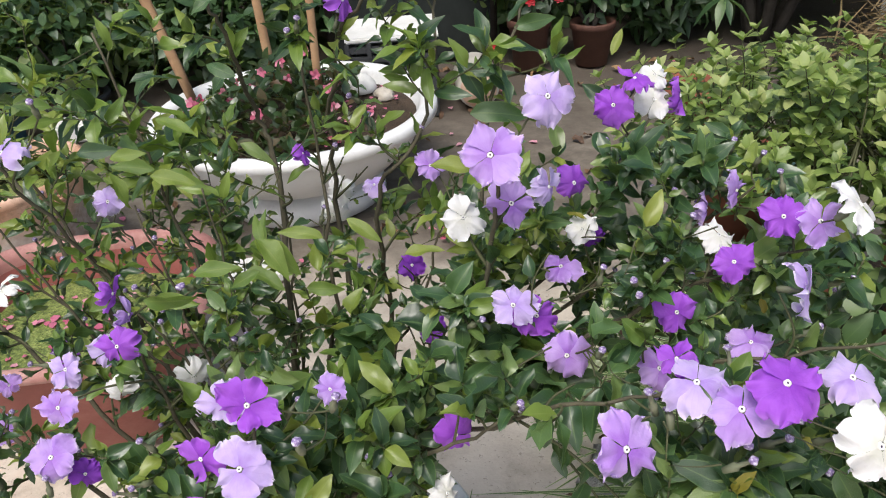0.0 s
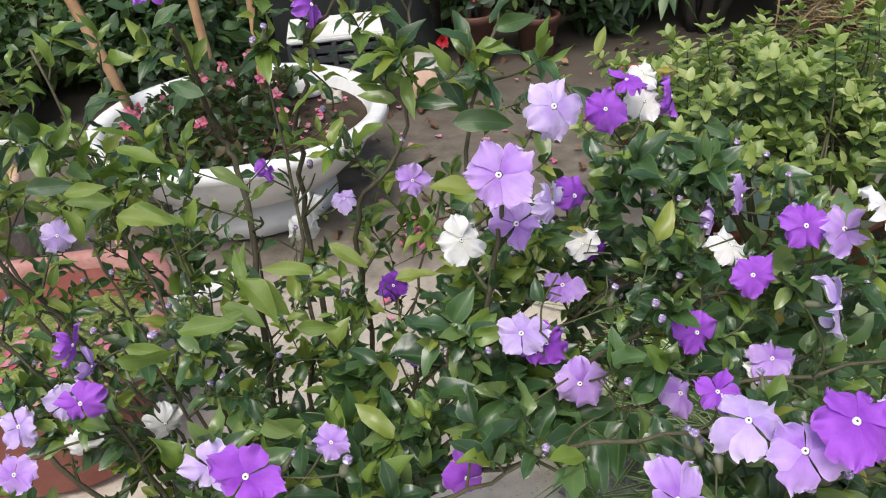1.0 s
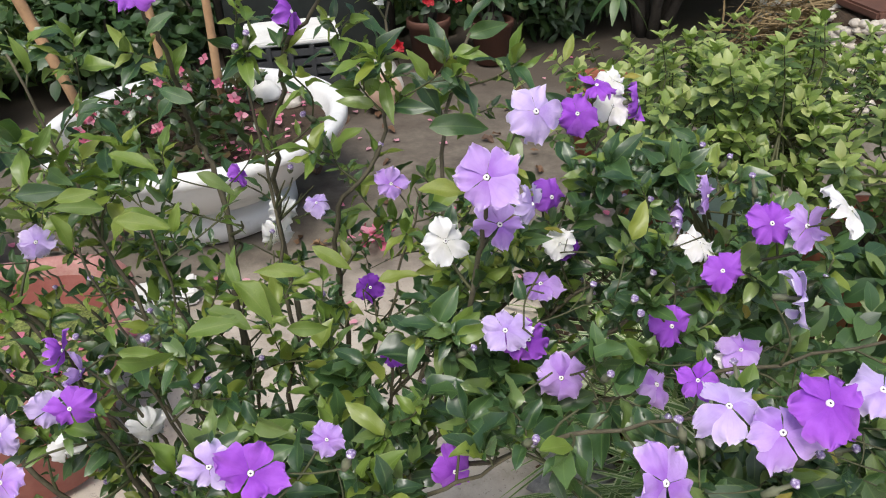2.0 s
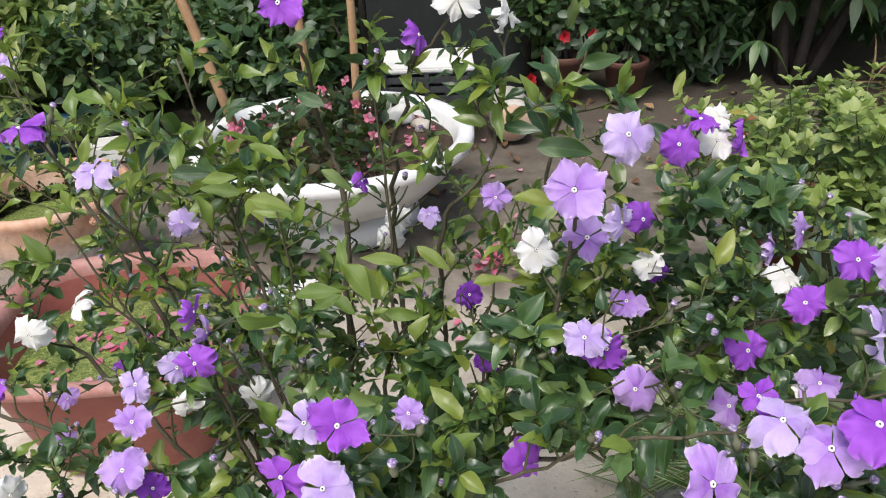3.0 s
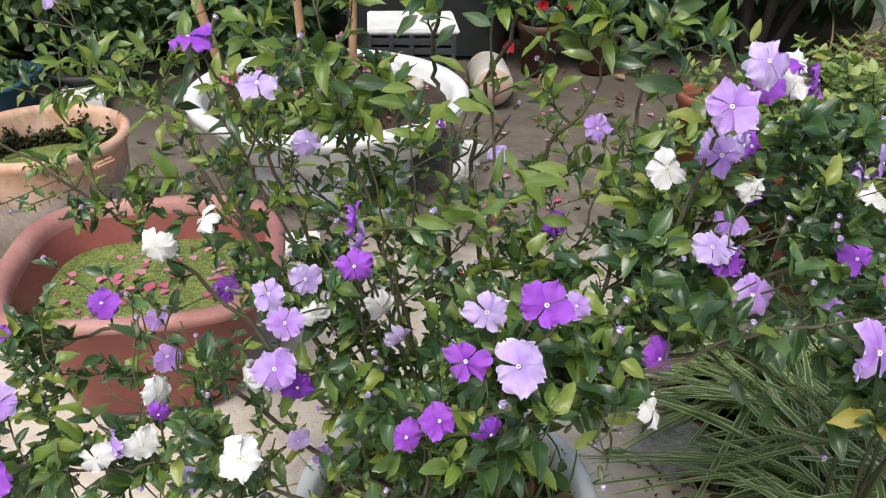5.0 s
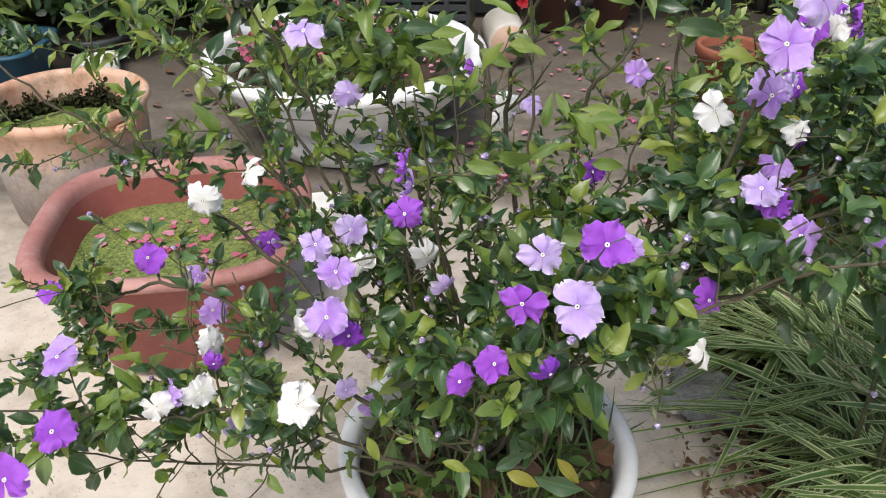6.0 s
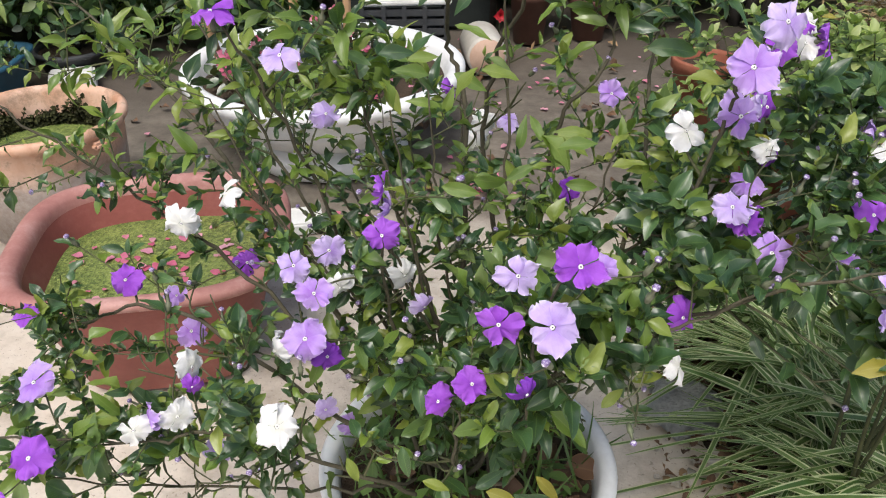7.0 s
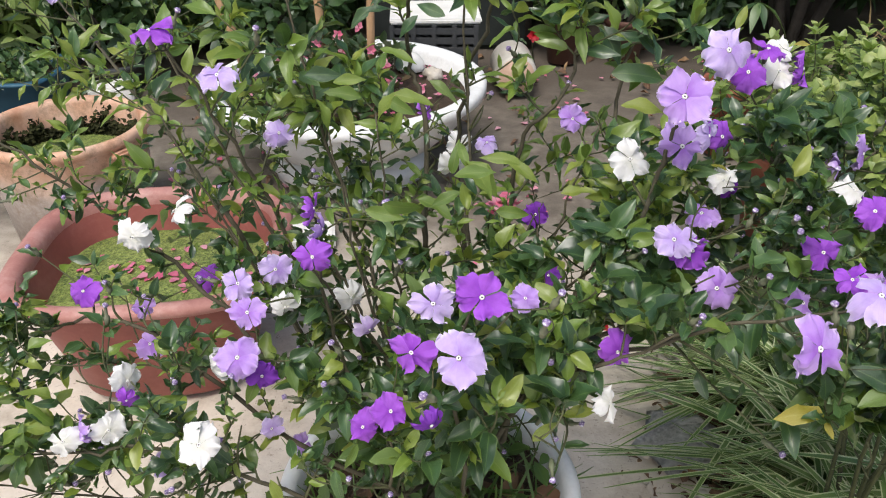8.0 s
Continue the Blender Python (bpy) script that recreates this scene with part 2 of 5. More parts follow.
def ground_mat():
    """Worn concrete: pale and sandy close by, greyer further on, dark brown furthest off."""
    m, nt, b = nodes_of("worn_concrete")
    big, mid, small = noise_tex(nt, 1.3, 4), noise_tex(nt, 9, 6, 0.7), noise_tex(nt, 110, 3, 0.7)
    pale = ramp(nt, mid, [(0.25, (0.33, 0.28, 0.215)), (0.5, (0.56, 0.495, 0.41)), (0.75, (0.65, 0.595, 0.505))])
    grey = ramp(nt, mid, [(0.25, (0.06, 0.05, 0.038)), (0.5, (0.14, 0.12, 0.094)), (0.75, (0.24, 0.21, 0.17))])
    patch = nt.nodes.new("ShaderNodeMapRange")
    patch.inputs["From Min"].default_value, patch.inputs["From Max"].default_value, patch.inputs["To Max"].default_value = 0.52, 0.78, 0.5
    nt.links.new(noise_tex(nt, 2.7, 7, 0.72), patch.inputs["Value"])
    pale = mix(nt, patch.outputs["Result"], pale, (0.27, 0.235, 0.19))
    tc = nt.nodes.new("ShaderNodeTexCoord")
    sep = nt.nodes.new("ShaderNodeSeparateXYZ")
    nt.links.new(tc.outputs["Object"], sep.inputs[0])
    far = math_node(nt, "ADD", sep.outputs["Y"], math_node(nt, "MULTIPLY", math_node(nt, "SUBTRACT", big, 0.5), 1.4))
    # turns grey over y 1.3 to 1.9, the edge made uneven by noise
    grey_by_y = nt.nodes.new("ShaderNodeMapRange")
    grey_by_y.inputs["From Min"].default_value, grey_by_y.inputs["From Max"].default_value = 1.3, 1.9
    nt.links.new(far, grey_by_y.inputs["Value"])
    colour = mix(nt, grey_by_y.outputs["Result"], pale, grey)
    # then turns dark brown over y 2.35 to 3.1
    brown_by_y = nt.nodes.new("ShaderNodeMapRange")
    brown_by_y.inputs["From Min"].default_value, brown_by_y.inputs["From Max"].default_value, brown_by_y.inputs["To Max"].default_value = 2.35, 3.1, 0.88
    nt.links.new(far, brown_by_y.inputs["Value"])
    colour = mix(nt, brown_by_y.outputs["Result"], colour, (0.075, 0.06, 0.046))
    speck = math_node(nt, "MULTIPLY", math_node(nt, "LESS_THAN", small, 0.36), 0.45)
    nt.links.new(mix(nt, speck, colour, (0.13, 0.1, 0.075)), b.inputs["Base Color"])
    b.inputs["Roughness"].default_value = 0.85
    bump(nt, b, math_node(nt, "ADD", mid, math_node(nt, "MULTIPLY", small, 0.5)), 0.5, 0.006)
    return m


def weed_water_mat():
    """A mat of floating duckweed, of countless tiny fronds."""
    m, nt, b = nodes_of("duckweed")
    tc = nt.nodes.new("ShaderNodeTexCoord")
    vor = nt.nodes.new("ShaderNodeTexVoronoi")
    vor.inputs["Scale"].default_value = 190
    nt.links.new(tc.outputs["Object"], vor.inputs["Vector"])
    sep = nt.nodes.new("ShaderNodeSeparateColor")
    nt.links.new(vor.outputs["Color"], sep.inputs[0])
    f = math_node(nt, "ADD", math_node(nt, "MULTIPLY", sep.outputs[0], 0.5), math_node(nt, "MULTIPLY", noise_tex(nt, 9, 4), 0.5))
    colour = ramp(nt, f, [(0.2, (0.06, 0.09, 0.02)), (0.5, (0.15, 0.2, 0.045)), (0.8, (0.27, 0.32, 0.09))])
    nt.links.new(colour, b.inputs["Base Color"])
    b.inputs["Roughness"].default_value = 0.5
    bump(nt, b, vor.outputs["Distance"], 0.8, 0.003)
    return m


def stained_tub_mat():
    """Sun-bleached orange plastic over a pale translucent body, with brown scuffs; the lower part is greyer."""
    m, nt, b = nodes_of("bleached_orange_plastic")
    n, fine = noise_tex(nt, 7, 5, 0.65), noise_tex(nt, 60, 3)
    tc = nt.nodes.new("ShaderNodeTexCoord")
    sep = nt.nodes.new("ShaderNodeSeparateXYZ")
    nt.links.new(tc.outputs["Object"], sep.inputs[0])
    orange = ramp(nt, n, [(0.3, (0.42, 0.2, 0.11)), (0.44, (0.6, 0.36, 0.24)), (0.72, (0.72, 0.53, 0.42))])
    grey = ramp(nt, fine, [(0.3, (0.3, 0.25, 0.22)), (0.7, (0.42, 0.37, 0.33))])
    level = math_node(nt, "ADD", sep.outputs["Z"], math_node(nt, "MULTIPLY", math_node(nt, "SUBTRACT", n, 0.5), 0.14))
    soft_edge = nt.nodes.new("ShaderNodeMapRange")
    soft_edge.inputs["From Min"].default_value, soft_edge.inputs["From Max"].default_value = 0.2, 0.265
    nt.links.new(level, soft_edge.inputs["Value"])
    colour = mix(nt, soft_edge.outputs["Result"], grey, orange)
    scuff = nt.nodes.new("ShaderNodeMapRange")
    scuff.inputs["From Min"].default_value, scuff.inputs["From Max"].default_value = 0.5, 0.36
    nt.links.new(noise_tex(nt, 11, 7, 0.8), scuff.inputs["Value"])
    colour = mix(nt, math_node(nt, "MULTIPLY", scuff.outputs["Result"], 0.6), colour, (0.2, 0.13, 0.07))
    nt.links.new(colour, b.inputs["Base Color"])
    b.inputs["Roughness"].default_value = 0.55
    bump(nt, b, fine, 0.2, 0.001)
    return m


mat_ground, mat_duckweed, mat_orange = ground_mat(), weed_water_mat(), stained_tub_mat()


# ---- mesh helpers ----
def link_mesh(name, mesh, parent=None, at=None, label="", kind=""):
    ob = new(name, mesh)
    if at is not None:
        ob.matrix_basis = at
    if parent is not None:
        ob.parent = parent
        ob.matrix_basis = Matrix.Translation(-Vector(parent.get("base", (0, 0, 0)))) @ ob.matrix_basis if parent.type == "EMPTY" else ob.matrix_basis
    return tagged(ob, label=label, kind=kind)


def mesh_of(name, verts, faces, material, uvs=None, smooth=True):
    me = bpy.data.meshes.new(name)
    me.from_pydata([tuple(v) for v in verts], [], faces)
    me.materials.append(material)
    if smooth:
        me.shade_smooth()
    if uvs is not None:
        layer = me.uv_layers.new(name="UVMap")
        loops = np.empty(len(me.loops), dtype=np.int32)
        me.loops.foreach_get("vertex_index", loops)
        layer.data.foreach_set("uv", np.asarray(uvs, dtype=np.float32)[loops].ravel())
    me.update()
    return me


def thing(name, base, label, category, group="", kind=""):
    ob = new(name)
    ob.location = base
    ob.empty_display_size = 0.05
    ob["base"] = tuple(base)
    return tagged(ob, label=label, category=category, group=group, kind=kind)


def part(name, mesh, parent, at=None, label="", kind=""):
    return link_mesh(name, mesh, parent, Matrix() if at is None else at, label, kind)


def lathe(name, profile, material, n=48, close=False, wobble=0.0):
    """A turned body: profile of (radius, height), from the inside round to the outside."""
    verts, faces = [], []
    for r, z in profile:
        for i in range(n):
            a = 2 * math.pi * i / n
            k = 1 + wobble * noise.noise((math.cos(a) * 1.5, math.sin(a) * 1.5, z * 4))
            verts.append((r * k * math.cos(a), r * k * math.sin(a), z))
    for j in range(len(profile) - 1):
        for i in range(n):
            i2 = (i + 1) % n
            faces.append((j * n + i, j * n + i2, (j + 1) * n + i2, (j + 1) * n + i))
    if close:
        faces.append(tuple(range(n - 1, -1, -1)))
        faces.append(tuple((len(profile) - 1) * n + i for i in range(n)))
    return mesh_of(name, verts, faces, material)


def rounded_ring(half_x, half_y, power, n=72):
    pts = []
    for i in range(n):
        a = 2 * math.pi * i / n
        c, s = math.cos(a), math.sin(a)
        pts.append((half_x * math.copysign(abs(c) ** (2 / power), c), half_y * math.copysign(abs(s) ** (2 / power), s)))
    return pts


def loft(name, rings, material, cap=False):
    n = len(rings[0])
    verts = [p for ring in rings for p in ring]
    faces = [(j * n + i, j * n + (i + 1) % n, (j + 1) * n + (i + 1) % n, (j + 1) * n + i) for j in range(len(rings) - 1) for i in range(n)]
    if cap:
        faces.append(tuple((len(rings) - 1) * n + i for i in range(n)))
    return mesh_of(name, verts, faces, material)


def tube(name, pts, radii, material, sides=6):
    """A tapered, smoothly bent rod along pts."""
    pts = [Vector(p) for p in pts]
    verts, faces = [], []
    ref = Vector((0.31, 0.87, 0.38))
    for k, p in enumerate(pts):
        d = (pts[min(k + 1, len(pts) - 1)] - pts[max(k - 1, 0)]).normalized()
        s = d.cross(ref).normalized()
        t = d.cross(s)
        for i in range(sides):
            a = 2 * math.pi * i / sides
            verts.append(p + (s * math.cos(a) + t * math.sin(a)) * radii[k])
    for k in range(len(pts) - 1):
        for i in range(sides):
            i2 = (i + 1) % sides
            faces.append((k * sides + i, k * sides + i2, (k + 1) * sides + i2, (k + 1) * sides + i))
    faces.append(tuple(range(sides - 1, -1, -1)))
    faces.append(tuple((len(pts) - 1) * sides + i for i in range(sides)))
    return mesh_of(name, verts, faces, material)


def spline(ctrl, steps=8):
    """A smooth line through the control points."""
    c = [Vector(p) for p in ctrl]
    c = [2 * c[0] - c[1]] + c + [2 * c[-1] - c[-2]]
    out = []
    for k in range(1, len(c) - 2):
        p0, p1, p2, p3 = c[k - 1:k + 3]
        for i in range(steps):
            t = i / steps
            out.append(0.5 * (2 * p1 + (p2 - p0) * t + (2 * p0 - 5 * p1 + 4 * p2 - p3) * t * t + (3 * p1 - p0 - 3 * p2 + p3) * t ** 3))
    out.append(c[-2])
    return out


def blob(name, size, material, seed, rough=0.25, rings=8, segs=12, flat=1.0):
    """A stone, bud or lump: an uneven round body."""
    verts, faces = [], []
    for j in range(rings + 1):
        th = math.pi * j / rings
        for i in range(segs):
            a = 2 * math.pi * i / segs
            d = Vector((math.sin(th) * math.cos(a), math.sin(th) * math.sin(a), math.cos(th)))
            r = 1 + rough * noise.noise(d * 1.7 + Vector((seed * 7.3, seed * 1.9, 0)))
            verts.append((d.x * r * size, d.y * r * size, d.z * r * size * flat))
    for j in range(rings):
        for i in range(segs):
            faces.append((j * segs + i, (j + 1) * segs + i, (j + 1) * segs + (i + 1) % segs, j * segs + (i + 1) % segs))
    return mesh_of(name, verts, faces, material)


def box(name, sx, sy, sz, material, bevel=0.006):
    bm = bmesh.new()
    bmesh.ops.create_cube(bm, size=1.0)
    bmesh.ops.scale(bm, vec=(sx, sy, sz), verts=bm.verts)
    bmesh.ops.bevel(bm, geom=bm.edges[:], offset=bevel, segments=2, affect="EDGES")
    me = bpy.data.meshes.new(name)
    bm.to_mesh(me)
    bm.free()
    me.materials.append(material)
    return me


# ---- leaves ----
def blade(ratio, bend, fold, wave, seed, nu=6, nv=4, blunt=1.0, twist=0.0, stalk=0.06):
    """One leaf along x, one unit long: vertices, faces and UVs."""
    verts, faces, uvs = [], [], []
    for i in range(nu + 1):
        u = i / nu
        w = ratio * 0.5 * max(math.sin(math.pi * min(1.0, u ** 0.85 * 1.0)), 0) ** blunt
        w = max(w, 0.012 if u < 0.5 else 0.004)
        for j in range(nv + 1):
            v = 2 * j / nv - 1
            x = stalk + (1 - stalk) * u
            y = w * v
            z = fold * abs(y) - bend * u * u + wave * math.sin(u * 9 + v * 2 + seed) * abs(v) * w * 2 + twist * u * y
            verts.append((x, y, z))
            uvs.append((u, j / nv))
    for i in range(nu):
        for j in range(nv):
            a = i * (nv + 1) + j
            faces.append((a, a + nv + 1, a + nv + 2, a + 1))
    return np.array(verts), faces, np.array(uvs)


def aim(d, up=(0, 0, 1)):
    """Rotation that lays local x along d with local z near up."""
    d = Vector(d).normalized()
    z = Vector(up) - d * d.dot(Vector(up))
    if z.length < 1e-3:
        z = Vector((0.2, -1, 0)) - d * d.dot(Vector((0.2, -1, 0)))
    z.normalize()
    y = z.cross(d)
    return Matrix((d, y, z)).transposed()


def leaf_pose(at, d, size, up=(0, 0, 1)):
    return Matrix.Translation(at) @ aim(d, up).to_4x4() @ Matrix.Diagonal((size, size, size, 1))


class Mass:
    """Gathers many blades into one mesh."""

    def __init__(self):
        self.verts, self.faces, self.uvs, self.count = [], [], [], 0

    def add(self, template, m):
        v, f, uv = template
        r = np.array(m.to_3x3())
        self.verts.append(v @ r.T + np.array(m.translation))
        self.faces.extend([tuple(k + self.count for k in q) for q in f])
        self.uvs.append(uv)
        self.count += len(v)

    def mesh(self, name, material):
        return mesh_of(name, np.concatenate(self.verts), self.faces, material, np.concatenate(self.uvs))


rng = random.Random(11)


def around(d, spread):
    """A direction near d."""
    v = Vector(d).normalized() + Vector((rng.gauss(0, 1), rng.gauss(0, 1), rng.gauss(0, 1))) * spread
    return v.normalized()


SHRUB_BLADES = [blade(0.4 + 0.06 * (k % 3), 0.12 + 0.13 * (k % 4), 0.25 + 0.2 * (k % 3), 0.14 + 0.14 * (k % 2), k, blunt=0.72, twist=0.7 * (k % 3 - 1)) for k in range(8)]
NARROW_BLADES = [blade(0.33 + 0.03 * (k % 3), 0.22 + 0.12 * (k % 4), 0.42, 0.2, k, nu=7, blunt=0.85, twist=0.6 * (k % 3 - 1)) for k in range(6)]
SMALL_BLADES = [blade(0.5, 0.15, 0.3, 0.0, k, nu=4, nv=2) for k in range(3)]
FRESH_BLADES = [blade(0.52, 0.1 + 0.08 * k, 0.3, 0.05, k, nu=5, nv=2, blunt=0.68) for k in range(4)]
ROUND_BLADES = [blade(0.56, 0.08 + 0.06 * k, 0.2, 0.05, k, nu=4, nv=2, blunt=0.8) for k in range(4)]
LONG_BLADES = [blade(0.3, 0.2 + 0.1 * k, 0.25, 0.05, k, nu=5, nv=2) for k in range(4)]
STRAP_BLADES = [blade(0.054 + 0.008 * (k % 3), 0.65 + 0.36 * k, 0.35, 0.0, k, nu=12, nv=4, blunt=0.42, stalk=0.0, twist=0.8 * (k - 2)) for k in range(6)]
GRASS_BLADES = [blade(0.04, 0.15 + 0.15 * k, 0.3, 0.0, k, nu=5, nv=2, blunt=0.5, stalk=0.0) for k in range(4)]
MOSS_BLADES = [blade(0.7, 0.2, 0.3, 0.2, k, nu=3, nv=2) for k in range(2)]
PETAL_BLADE = [blade(0.7, 0.15, 0.2, 0.1, k, nu=4, nv=2, blunt=0.7) for k in range(3)]


# ---- ground ----
def build_ground():
    verts, faces = [], []
    ticks = sorted({-60.0, -25.0, -12.0, -6.0, -3.5, 3.5, 6.0, 12.0, 25.0, 60.0, *[round(-3 + 0.08 * k, 3) for k in range(76)]})
    n = len(ticks)
    for y in ticks:
        for x in ticks:
            z = 0.006 * noise.noise((x * 2.1, (y + 2) * 2.1, 0)) + 0.003 * noise.noise((x * 9, y * 9, 3)) - 0.006
            verts.append((x, y + 2.0, z))
    for j in range(n - 1):
        for i in range(n - 1):
            faces.append((j * n + i, j * n + i + 1, (j + 1) * n + i + 1, (j + 1) * n + i))
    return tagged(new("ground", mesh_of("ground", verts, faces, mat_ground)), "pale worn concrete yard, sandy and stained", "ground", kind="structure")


ground = build_ground()


def build_bed():
    """The strip of bare soil along the concrete's broken edge."""
    verts, faces, n = [], [], 26
    for j in range(n):
        for i in range(n):
            u, v = i / (n - 1), j / (n - 1)
            x, y = 0.25 + 0.1 * v + (1.5 - 0.9 * abs(2 * v - 1) ** 3) * u + 0.09 * noise.noise((v * 6, 0, 1)), 0.35 + 1.35 * v + 0.25 * u * noise.noise((u * 3, v * 2, 7))
            e = min(u, 1 - u, v, 1 - v) * 10
            z = -0.012 + min(1.0, e) * (0.026 + 0.014 * noise.noise((x * 11, y * 11, 0)))
            verts.append((x, y, z))
    for j in range(n - 1):
        for i in range(n - 1):
            faces.append((j * n + i, j * n + i + 1, (j + 1) * n + i + 1, (j + 1) * n + i))
    return tagged(new("soil_bed", mesh_of("soil_bed", verts, faces, mat_soil)), "dark crumbly soil along a broken concrete edge", "soil", kind="structure")


soil_bed = build_bed()

# ---- the big pots ----
def build_white_bowl():
    t = thing("planter_bowl", (-0.461, 2.24, 0), "wide white plastic bowl planter with a thick rolled rim", "planter")
    at = Matrix.Translation((-0.461, 2.24, 0)) @ Matrix.Diagonal((0.986, 0.986, 0.8, 1))
    part("bowl", lathe("bowl", [(0.0, 0.13), (0.2, 0.14), (0.325, 0.215), (0.368, 0.3), (0.378, 0.335), (0.384, 0.352), (0.397, 0.362), (0.42, 0.362), (0.43, 0.352), (0.43, 0.322), (0.42, 0.314), (0.385, 0.31), (0.38, 0.285), (0.355, 0.22), (0.29, 0.145), (0.21, 0.1), (0.0, 0.095)], mat_white_pot, 64), t, at)
    part("foot", lathe("foot", [(0.0, 0.11), (0.195, 0.108), (0.205, 0.09), (0.225, 0.076), (0.242, 0.062), (0.248, 0.045), (0.25, 0.006), (0.23, 0.0), (0.0, 0.0)], mat_white_pot, 48), t, at)
    soil = lathe("soil_fill", [(0.0, 0.315), (0.1, 0.32), (0.2, 0.31), (0.3, 0.312), (0.367, 0.3)], mat_soil, 40, wobble=0.02)
    part("soil_fill", soil, t, at, "dark soil")


build_white_bowl()


def build_orange_tub():
    c = (-1.153, 1.837, 0)
    t = thing("round_tub", c, "round bleached orange plastic tub with algae inside", "tub")
    at = Matrix.Translation(c) @ Matrix.Diagonal((0.86, 0.86, 0.9, 1))
    part("body", lathe("body", [(0.0, 0.02), (0.19, 0.02), (0.215, 0.18), (0.218, 0.318), (0.222, 0.333), (0.236, 0.339), (0.248, 0.333), (0.25, 0.318), (0.24, 0.304), (0.232, 0.298), (0.226, 0.2), (0.205, 0.004), (0.0, 0.0)], mat_orange, 64), t, at)
    part("duckweed", lathe("duckweed", [(0.0, 0.225), (0.12, 0.226), (0.2155, 0.225)], mat_duckweed, 40), t, at, "floating mat of green duckweed")
    for s in range(2):
        a = radians(-30 + 180 * s)
        part("grip", box("grip", 0.026, 0.07, 0.02, mat_grip, 0.007), t, at @ Matrix.Translation((0.25 * math.cos(a), 0.25 * math.sin(a), 0.292)) @ Matrix.Rotation(a, 4, "Z"))
    crust, moss = random.Random(4), Mass()
    for k in range(3200):
        a = radians(crust.uniform(-25, 215))
        thick = 0.5 + 0.7 * noise.noise((math.cos(a) * 3, math.sin(a) * 3, 5))
        r = 0.2125 - crust.uniform(0, 0.012)
        p = Vector((r * math.cos(a), r * math.sin(a), 0.226 + abs(crust.gauss(0, 0.044)) * max(0.35, thick)))
        moss.add(MOSS_BLADES[k % 2], leaf_pose(p, Vector((-math.cos(a) + crust.gauss(0, 0.6), -math.sin(a) + crust.gauss(0, 0.6), crust.gauss(0.2, 0.6))), crust.uniform(0.011, 0.026), (crust.gauss(0, 1), crust.gauss(0, 1), 1)))
    part("moss", moss.mesh("moss", mat_moss), t, at, label="dark moss on the inner wall", kind="stuff")


build_orange_tub()


def build_red_tub():
    c = (-0.735, 1.275, 0)
    t = thing("square_tub", c, "faded red square plastic tub with rounded corners, full of duckweed", "tub")
    at = Matrix.Translation(c) @ Matrix.Rotation(radians(6), 4, "Z") @ Matrix.Diagonal((1, 1, 0.855, 1))

    def ring(hx, hy, z):
        return [(x, y, z) for x, y in rounded_ring(hx * 1.19, hy * 0.975, 3.3)]
    part("body", loft("body", [ring(0.125, 0.15, 0.0), ring(0.145, 0.172, 0.02), ring(0.196, 0.226, 0.29)], mat_red_tub), t, at)
    part("inner_wall", loft("inner_wall", [ring(0.192, 0.222, 0.3), ring(0.168, 0.198, 0.2)], mat_red_tub), t, at)
    part("rim", loft("rim", [ring(0.19, 0.22, 0.29), ring(0.192, 0.222, 0.314), ring(0.199, 0.23, 0.326), ring(0.21, 0.241, 0.33), ring(0.222, 0.253, 0.325), ring(0.226, 0.257, 0.315), ring(0.223, 0.254, 0.303), ring(0.198, 0.228, 0.286)], mat_red_rim), t, at, "sun-bleached rolled rim")
    part("duckweed", loft("duckweed", [ring(0.174, 0.204, 0.225), ring(0.1, 0.12, 0.227), ring(0.001, 0.001, 0.227)], mat_duckweed, True), t, at, "floating mat of green duckweed")


build_red_tub()


def build_shrub_pot():
    c = (-0.17, 0.65, 0)
    t = thing("flower_pot", c, "round white plastic pot with a narrow rim", "pot")
    at = Matrix.Translation(c)
    part("pot_wall", lathe("pot_wall", [(0.0, 0.02), (0.13, 0.02), (0.168, 0.22), (0.172, 0.275), (0.178, 0.283), (0.19, 0.283), (0.196, 0.276), (0.194, 0.255), (0.182, 0.25), (0.176, 0.21), (0.14, 0.004), (0.0, 0.0)], mat_white_pot, 56), t, at)
    part("soil_fill", lathe("soil_fill", [(0.0, 0.25), (0.08, 0.255), (0.168, 0.245)], mat_soil, 32, wobble=0.03), t, at, "dark soil")


build_shrub_pot()

# ---- the flowering shrub ----
ROOT = Vector((-0.17, 0.65, 0.25))
shrub = thing("flowering_shrub", ROOT, "leafy shrub in bloom, flowers from deep purple through lilac to white", "shrub")
NODES = []


def stem(*ctrl, thick=0.0034):
    """One main stem from the pot, through the points given."""
    foot = ROOT + Vector((rng.uniform(-0.05, 0.05), rng.uniform(-0.05, 0.05), -0.01))
    pts = spline([foot, *ctrl], 7)
    n = len(pts)
    pts = [p + Vector((rng.gauss(0, 0.002), rng.gauss(0, 0.002), rng.gauss(0, 0.002))) if 0 < k < n - 1 else p for k, p in enumerate(pts)]
    radii = [thick * (1 - 0.7 * k / n) for k in range(n)]
    part("stem", tube("stem", pts, radii, mat_bark, 7), shrub)
    NODES.extend((p, radii[k], k / n) for k, p in enumerate(pts) if k > 4)


